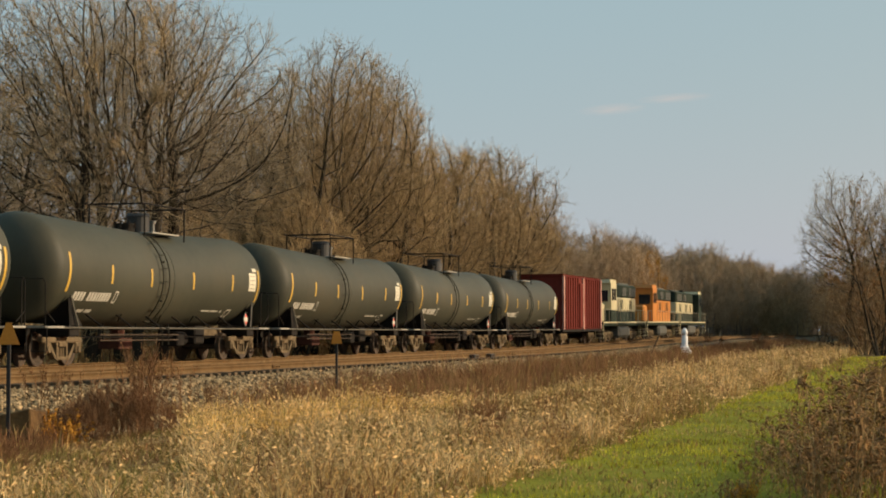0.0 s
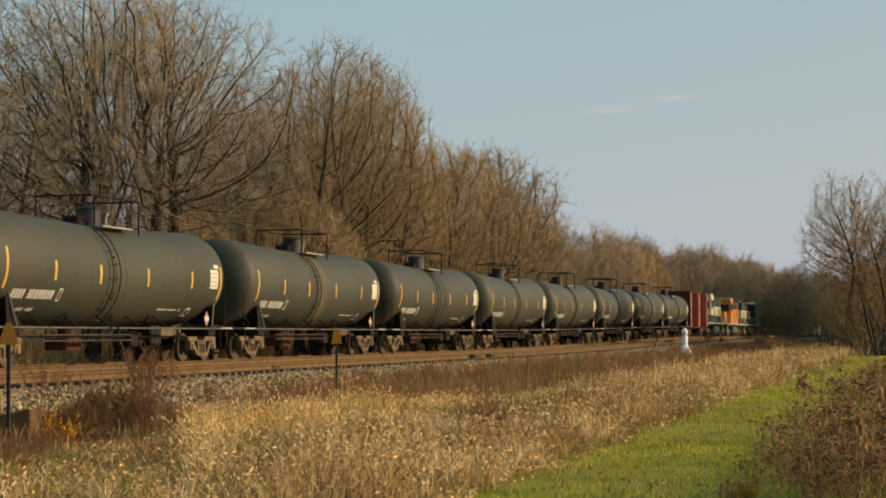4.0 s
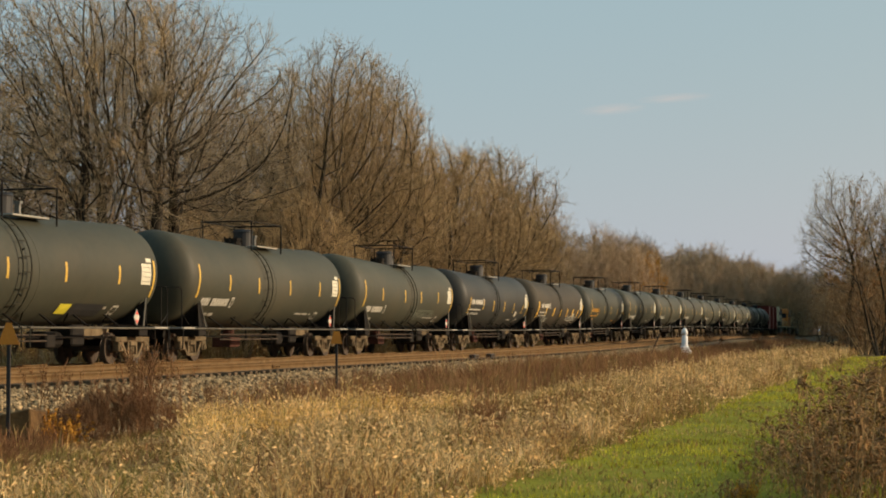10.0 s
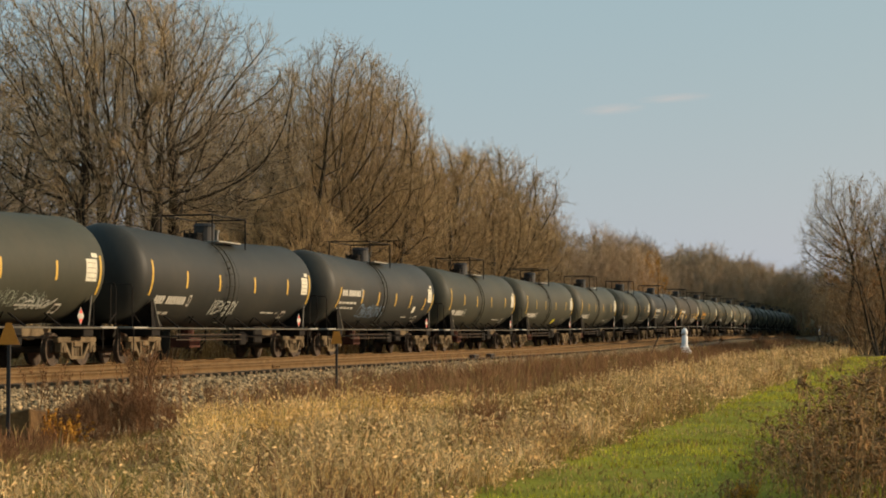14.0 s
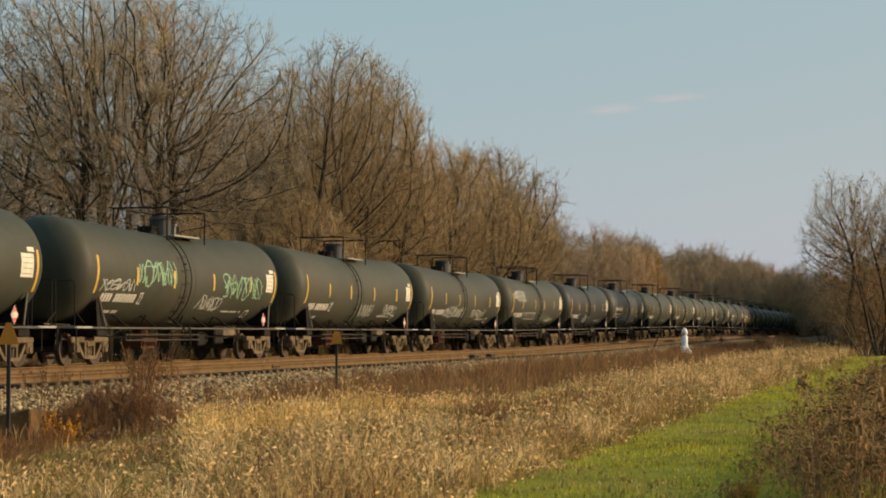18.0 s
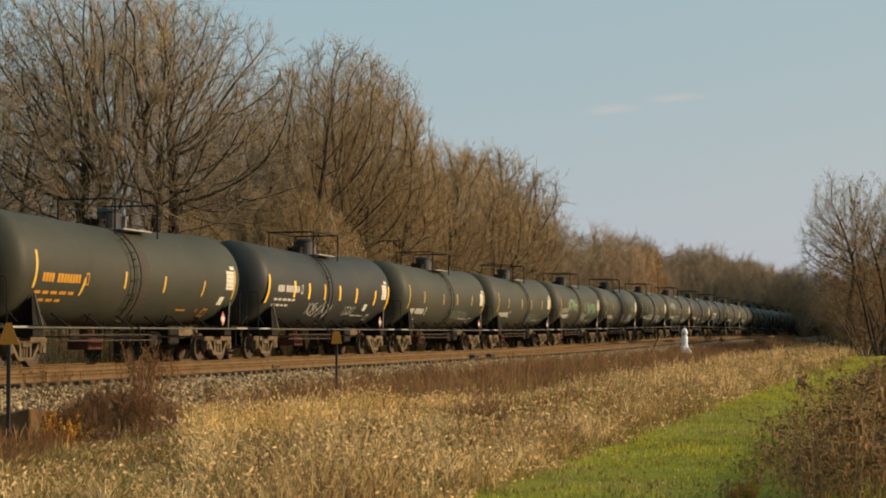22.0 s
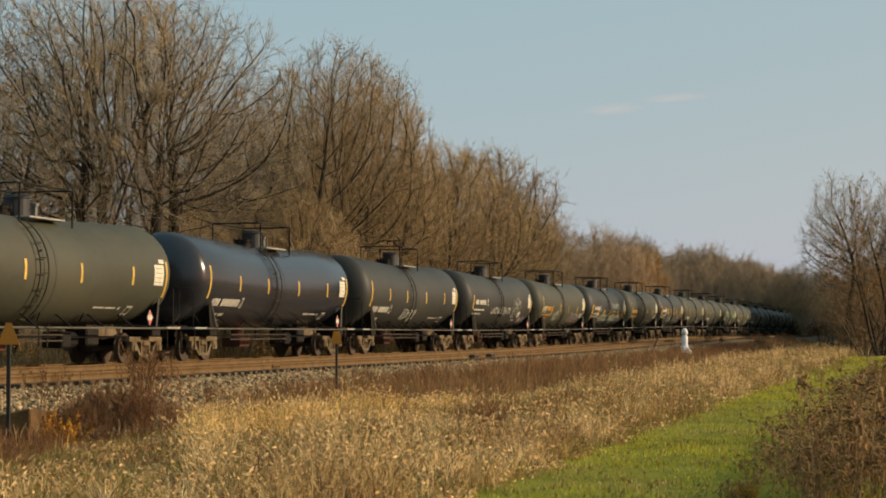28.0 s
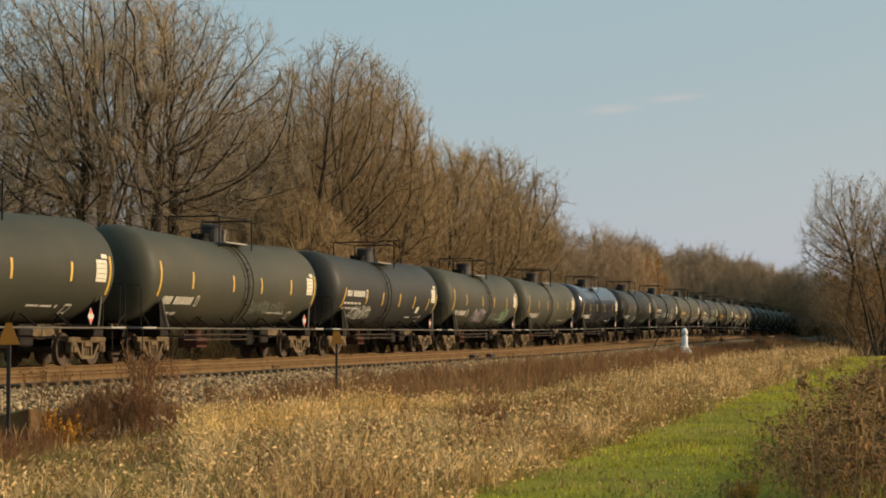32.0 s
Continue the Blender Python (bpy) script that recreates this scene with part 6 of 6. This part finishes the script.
def weeds():
    rng = random.Random(5)
    dead = [plant("weed_clump", "clump of dead russet weeds with bare stalks", "weeds", "dead weeds along the ballast",
                  grow(70 + i, 1.0, 0.007, 12, (9, 5), (0.5, 0.6), (0.02, 0.05, 0.03), 0.6, (0.35, 0.4), 0.004, base=0.35, lean=(0.05, 0.5), steps=(4, 2, 1)), M_WEED, M_WEED, split=1, sides=(3, 3, 3),
                  leaf=M_WEED, leaf_at=(1, 0.02, 2)) for i in range(3)]
    for i in range(125):
        y = 26 + (i / 125) ** 1.1 * 115 + rng.uniform(-1, 1)
        put(dead[i % 3], rng.uniform(-15.8, -11.8) if y > 42 else rng.uniform(-15.2, -13.5), y, rng.uniform(0.4, 0.8) + (0.15 if y > 48 else -0.1), rng.uniform(0, 360))
    for i in range(30):
        y = 130 + i * 3.6
        put(dead[i % 3], rng.uniform(-17.2, -10.5), y, rng.uniform(0.7, 1.3), rng.uniform(0, 360))
    # the tall thicket by the block
    for px, d, s in ((60, 27.5, 0.4), (25, 27, 0.45), (95, 27.4, 0.4), (5, 26.4, 0.5), (130, 28, 0.45), (48, 28.4, 0.5), (110, 28.6, 0.7), (150, 28.7, 0.8), (190, 28.6, 0.85), (135, 29, 0.9), (165, 29.5, 1.05), (200, 29, 1.15), (235, 29.3, 1.2), (270, 29, 1.15), (295, 30, 0.95), (215, 30, 1.3), (255, 30.2, 1.35), (180, 30.4, 1.1), (318, 30.5, 0.7), (120, 30, 0.7), (95, 29.2, 0.55)):
        put(dead[rng.randrange(3)], *at_view(px - 14, d), s * 0.85, rng.uniform(0, 360))
    tall = plant("weed_clump", "tall thin dead weed stalks with seed tufts", "weeds", "dead weeds along the ballast",
                 grow(77, 1.75, 0.008, 5, (9, 4), (0.4, 0.5), (0.01, 0.05, 0.03), 0.6, (0.14, 0.4), 0.0045, base=0.55, lean=(0.02, 0.16), steps=(5, 2, 1)), M_WEED, M_WEED, split=1, sides=(3, 3, 3), leaf=M_STRAW, leaf_at=(1, 0.016, 2))
    for px, d, s in ((245, 29.4, 1.0), (70, 29.6, 0.85), (85, 30, 0.9), (100, 29.8, 0.82), (252, 29.9, 1.05), (270, 29.5, 1.0), (258, 30.6, 1.1), (262, 29.2, 1.08), (285, 29.8, 0.95), (150, 29.6, 0.85), (318, 30.2, 0.9), (490, 33, 0.6), (700, 42, 0.6), (230, 30.5, 0.95)):
        put(tall, *at_view(px, d), s, rng.uniform(0, 360))
    # stray weeds in the dry grass
    for px, d, s in ((840, 26.5, 0.75), (865, 27.2, 0.8), (815, 27.6, 0.6), (880, 28.5, 0.6), (655, 38, 0.8), (690, 36.5, 0.75), (470, 24.5, 0.45), (30, 23.5, 0.5), (75, 24, 0.55), (5, 22, 0.5), (545, 31, 0.5), (720, 33, 0.5), (965, 33, 0.6), (1010, 38, 0.6)):
        put(dead[rng.randrange(3)], *at_view(px, d), s, rng.uniform(0, 360))
    for i in range(46):
        y = 19 + (i / 46) ** 1.2 * 80
        put(dead[i % 3], rng.uniform(-11.5, -4.6), y, rng.uniform(0.25, 0.5), rng.uniform(0, 360))
    bracken = plant("weed_clump", "clump of orange-brown withered leaves by the block", "weeds", "dead weeds along the ballast",
                    grow(88, 0.55, 0.005, 10, (6, 3), (0.6, 0.7), (-0.05, 0.0, 0.0), 0.6, (0.4, 0.45), 0.003, base=0.2, lean=(0.1, 0.7), steps=(4, 2, 1)), M_WEED, M_WEED, split=1, sides=(3, 3, 3), leaf=M_GOLD, leaf_at=(2, 0.03, 3))
    for px, d, s in ((88, 28.3, 1.2), (100, 28.5, 1.4), (112, 28.2, 1.1), (80, 27.9, 0.9)):
        put(bracken, *at_view(px, d), s, rng.uniform(0, 360))
    for px, d, s in ((1308, 17.75, 0.42), (1322, 17.9, 0.5), (1296, 17.7, 0.3)):
        put(bracken, *at_view(px, d), s, rng.uniform(0, 360))
    bramble = [plant("bramble_bush", "loose brown bramble bush with dead leaves", "bush", "brambles beside the turf",
                     grow(80 + i, 1.5, 0.009, 14, (8, 4), (0.6, 0.7), (-0.10, 0.0, 0.0), 0.6, (0.40, 0.45), 0.0035, wander=0.16, base=0.15, lean=(0.1, 0.9), steps=(7, 3, 1)),
                     (M_WEED, M_WEED, M_WEED)[i], (M_BUSH, M_WEED, M_WEED)[i], split=1, sides=(4, 3, 3),
                     leaf=(M_BUSH, M_BUSH, M_OLDGREEN)[i], leaf_at=(2, (0.030, 0.034, 0.026)[i], 3)) for i in range(3)]
    for i, (px, d, s) in enumerate(((1545, 19.5, 0.8), (1590, 22, 0.95), (1540, 27, 0.9), (1560, 32, 0.9), (1610, 27, 1.0), (1580, 40, 0.9), (1560, 52, 0.7), (1520, 23, 0.6), (1470, 22, 0.5), (1500, 31, 0.7))):
        put(bramble[i % 3], *at_view(px, d), s * 0.85, rng.uniform(0, 360))
    stalks = [withered(300 + i, n, tall) for i, (n, tall) in enumerate(((13, 1.15), (16, 0.85), (9, 1.35)))]
    for i in range(74):
        d = 17.5 + (i / 74) ** 1.6 * 40
        left = np.interp(d, (17.5, 20, 24, 30, 40, 60), (1390, 1370, 1400, 1440, 1470, 1500))
        px = left + (1640 - left) * rng.uniform(0, 1) ** 0.9
        grown = 0.45 + 0.55 * min(1.0, (px - left) / 120)
        put(stalks[i % 3], *at_view(px, d), grown * rng.uniform(0.75, 1.1), rng.uniform(0, 360))
    for px, d, s in ((1330, 19.5, 0.4), (1300, 17.9, 0.3), (1350, 22, 0.35), (1380, 28, 0.4), (1400, 33, 0.45), (1365, 24.5, 0.35), (1285, 17.6, 0.25), (1420, 44, 0.5), (1450, 60, 0.6), (1400, 70, 0.5), (1480, 75, 0.8), (1370, 80, 0.5)):
        put(stalks[1], *at_view(px, d), s, rng.uniform(0, 360))
    cane = plant("bramble_cane", "arching pale bramble canes with curled leaves", "bush", "brambles beside the turf",
                 grow(86, 1.7, 0.0075, 5, (7,), (0.7,), (-0.14, -0.02), 0.55, (0.16,), 0.003, wander=0.14, base=0.3, lean=(0.2, 0.8), steps=(9, 2)),
                 M_TWIG, M_WEED, split=1, sides=(4, 3), leaf=M_BUSH, leaf_at=(1, 0.042, 2))
    for px, d, s in ((1400, 20, 0.5), (1440, 20.4, 0.7), (1490, 19.4, 0.8), (1535, 20.5, 0.95), (1465, 22.2, 0.85), (1510, 24, 1.0), (1555, 22.5, 1.05), (1480, 25, 0.9), (1540, 29, 1.1), (1505, 34, 1.0), (1560, 38, 1.1), (1350, 18.8, 0.35), (1425, 18.4, 0.5), (1300, 18.2, 0.22), (1470, 18.3, 0.7), (1520, 18.0, 0.8), (1560, 18.4, 0.9), (1500, 18.8, 0.75), (1545, 19, 0.9), (1450, 18.9, 0.6)):
        put(cane, *at_view(px, d), s, rng.uniform(0, 360))


meadow()
bramble_grass()
stones()
weeds()


# ---- signs, marker and small things beside the track ----
def post_sign(px, depth, top_half, height):
    x, y = at_view(px, depth)
    g = ground_z(x, y)
    s = tagged(empty("track_sign", x, y, g), "amber triangular track sign on a thin black post", "sign", group="track signs")
    s.rotation_euler = (0, 0, YAW)
    bm = bmesh.new()
    box(bm, -0.03, -0.02, -0.2, 0.03, 0.02, height - 0.05, 0.006)
    part("post", bm, M_SIGNBLACK, s)
    bm = bmesh.new()
    w, tip = top_half, 0.04 if top_half > 0.15 else 0.08
    a = [bm.verts.new((q, -0.028, z)) for q, z in ((-w, height - 0.33), (w, height - 0.33), (tip, height), (-tip, height))]
    b = [bm.verts.new((q, -0.022, z)) for q, z in ((-w, height - 0.33), (w, height - 0.33), (tip, height), (-tip, height))]
    bm.faces.new(a), bm.faces.new(b[::-1])
    for i in range(4):
        bm.faces.new((a[i], b[i], b[(i + 1) % 4], a[(i + 1) % 4]))
    bmesh.ops.recalc_face_normals(bm, faces=bm.faces)
    part("sign_plate", bm, M_SIGN, s, "amber triangular plate")
    return s


def lineside():
    post_sign(17, 26.9, 0.165, 1.97)
    post_sign(596, 47.0, 0.15, 1.80)
    x, y = at_view(1211, 118)
    m = tagged(empty("mile_marker", x, y, ground_z(x, y)), "whitewashed concrete mile marker with a round cap on a stepped base", "marker")
    m.rotation_euler = (0, 0, YAW + 0.35)
    bm = bmesh.new()
    rings = []
    for r, z in ((0.21, 0.45), (0.20, 1.42), (0.16, 1.46), (0.16, 1.54), (0.205, 1.58), (0.205, 1.74), (0.17, 1.86), (0.09, 1.94), (0.02, 1.96)):
        rings.append([bm.verts.new((r * math.cos(a), r * math.sin(a), z)) for a in np.linspace(0, 2 * math.pi, 17)[:-1]])
    for p, q in zip(rings, rings[1:]):
        for k in range(16):
            bm.faces.new((p[k], p[(k + 1) % 16], q[(k + 1) % 16], q[k]))
    bm.faces.new(rings[-1])
    part("shaft", bm, M_MILE, m, smooth=True)
    bm = bmesh.new()
    box(bm, -0.34, -0.34, -0.25, 0.34, 0.34, 0.52, 0.03)
    box(bm, -0.27, -0.27, 0.51, 0.27, 0.27, 0.80, 0.06)
    part("plinth", bm, M_MILE, m)
    x, y = at_view(1149, 112)
    st = tagged(empty("leaning_stake", x, y, ground_z(x, y)), "thin dark stake leaning beside the ballast", "stake")
    bm = bmesh.new()
    rod(bm, (0, 0, -0.1), (0.62, 0.1, 1.45), 0.045, 6, 0.035)
    part("shaft", bm, M_SIGNBLACK, st)
    # weathered block beside the ballast
    x, y = at_view(56, 27.6)
    b = tagged(empty("concrete_block", x, y, ground_z(x, y)), "rust-stained concrete block with a sloping top among weeds", "block")
    b.rotation_euler = (0, 0, YAW - 0.16)
    bm = bmesh.new()
    prism(bm, [(0.0, -0.3), (0.7, -0.3), (0.7, 0.58), (0.0, 0.64)], -1.5, 0.0)
    for v in bm.verts:
        if v.co.x < -1 and v.co.z > 0:
            v.co.z -= 0.28
    bmesh.ops.bevel(bm, geom=list(bm.edges), offset=0.02, segments=1, affect="EDGES")
    bmesh.ops.subdivide_edges(bm, edges=[q for q in bm.edges if q.calc_length() > 0.3], cuts=5, use_grid_fill=True)
    for v in bm.verts:
        v.co += 0.018 * noise.noise_vector(v.co * 3.0) + 0.012 * noise.noise_vector(v.co * 9.0)
    part("block", bm, M_CONC, b)
    # joint bars and clamps on the near rail
    for px, depth, big in ((491, 53.5, 0), (846, 77, 1), (872, 80, 1), (916, 85, 0)):
        _, y = at_view(px, depth)
        bar = tagged(empty("joint_bar", NEAR_X + 0.752, y, track_profile(y)), "bolted rusty joint bar on the empty rail", "joint bar", group="joint bars")
        bm = bmesh.new()
        if big:
            box(bm, 0.04, -0.42, -0.20, 0.27, 0.42, -0.01, 0.02)
        else:
            box(bm, 0.015, -0.3, -0.14, 0.06, 0.3, -0.04, 0.01)
        part("bar", bm, M_SIGNBLACK if big else M_RAIL, bar)
        for i in range(4):
            bm = bmesh.new()
            out = 0.26 if big else 0.05
            rod(bm, (out, -0.22 + i * 0.147, -0.09), (out + 0.04, -0.22 + i * 0.147, -0.09), 0.022, 6)
            part("bolt", bm, M_RAIL, bar)
    # two wisps of high cloud
    d = 2600.0
    for px, up, long, deep in ((1196, 418, 0.62, 0.5), (1086, 398, 0.55, 0.6)):
        x, y = at_view(px, d)
        c = raw("cloud", [(-112, 0, -20), (112, 0, -20), (112, 0, 20), (-112, 0, 20)], [(0, 1, 2, 3)], M_CLOUD)
        c.matrix_basis = pose(x, y, EYE_Z + d * up / 3150, 0, -4, math.degrees(YAW)) @ Matrix.Diagonal((long, 1, deep, 1))
        tagged(c, "thin wisp of pale pinkish cloud in clear sky", "cloud", kind="structure")


lineside()


# ---- the train rolls away along the straight track ----
def train_place(offset, t):
    """The pose at t of a vehicle that is offset metres ahead of car 0: it slows very slightly."""
    y = 51.37 + CAR_PITCH * (0.9519 * t - 0.00012 * t * t) + offset
    a, b = grade(y - 6.5), grade(y + 6.5)
    return pose(FAR_X, y, RAIL_Z + (a + b) / 2, math.degrees(math.atan2(b - a, 13.0)), 0, 0)


def motions():
    for vehicle, offset in TRAIN:
        walk(vehicle, [(t, train_place(offset, t)) for t in range(0, 33)])
    # every wheel rolls on its own axle: those of each side share one turn
    leaders = {}
    for ob in list(scene.objects):
        if not ob.name.startswith("wheel") or ob.parent is None:
            continue
        side = ob.matrix_parent_inverse[0][0] > 0
        if side not in leaders:
            leaders[side] = ob
            step = -360 / (2 * math.pi * 0.457) * CAR_PITCH * 0.948 / FPS * (1 if side else -1)
            walk(ob, [(i / FPS, pose(0, 0, 0, step * i)) for i in range(0, 32 * FPS + 1)])
        else:
            lead = leaders[side].animation_data
            ob.rotation_mode = "QUATERNION"
            ob.animation_data_create()
            ob.animation_data.action = lead.action
            ob.animation_data.action_slot = lead.action_slot


motions()
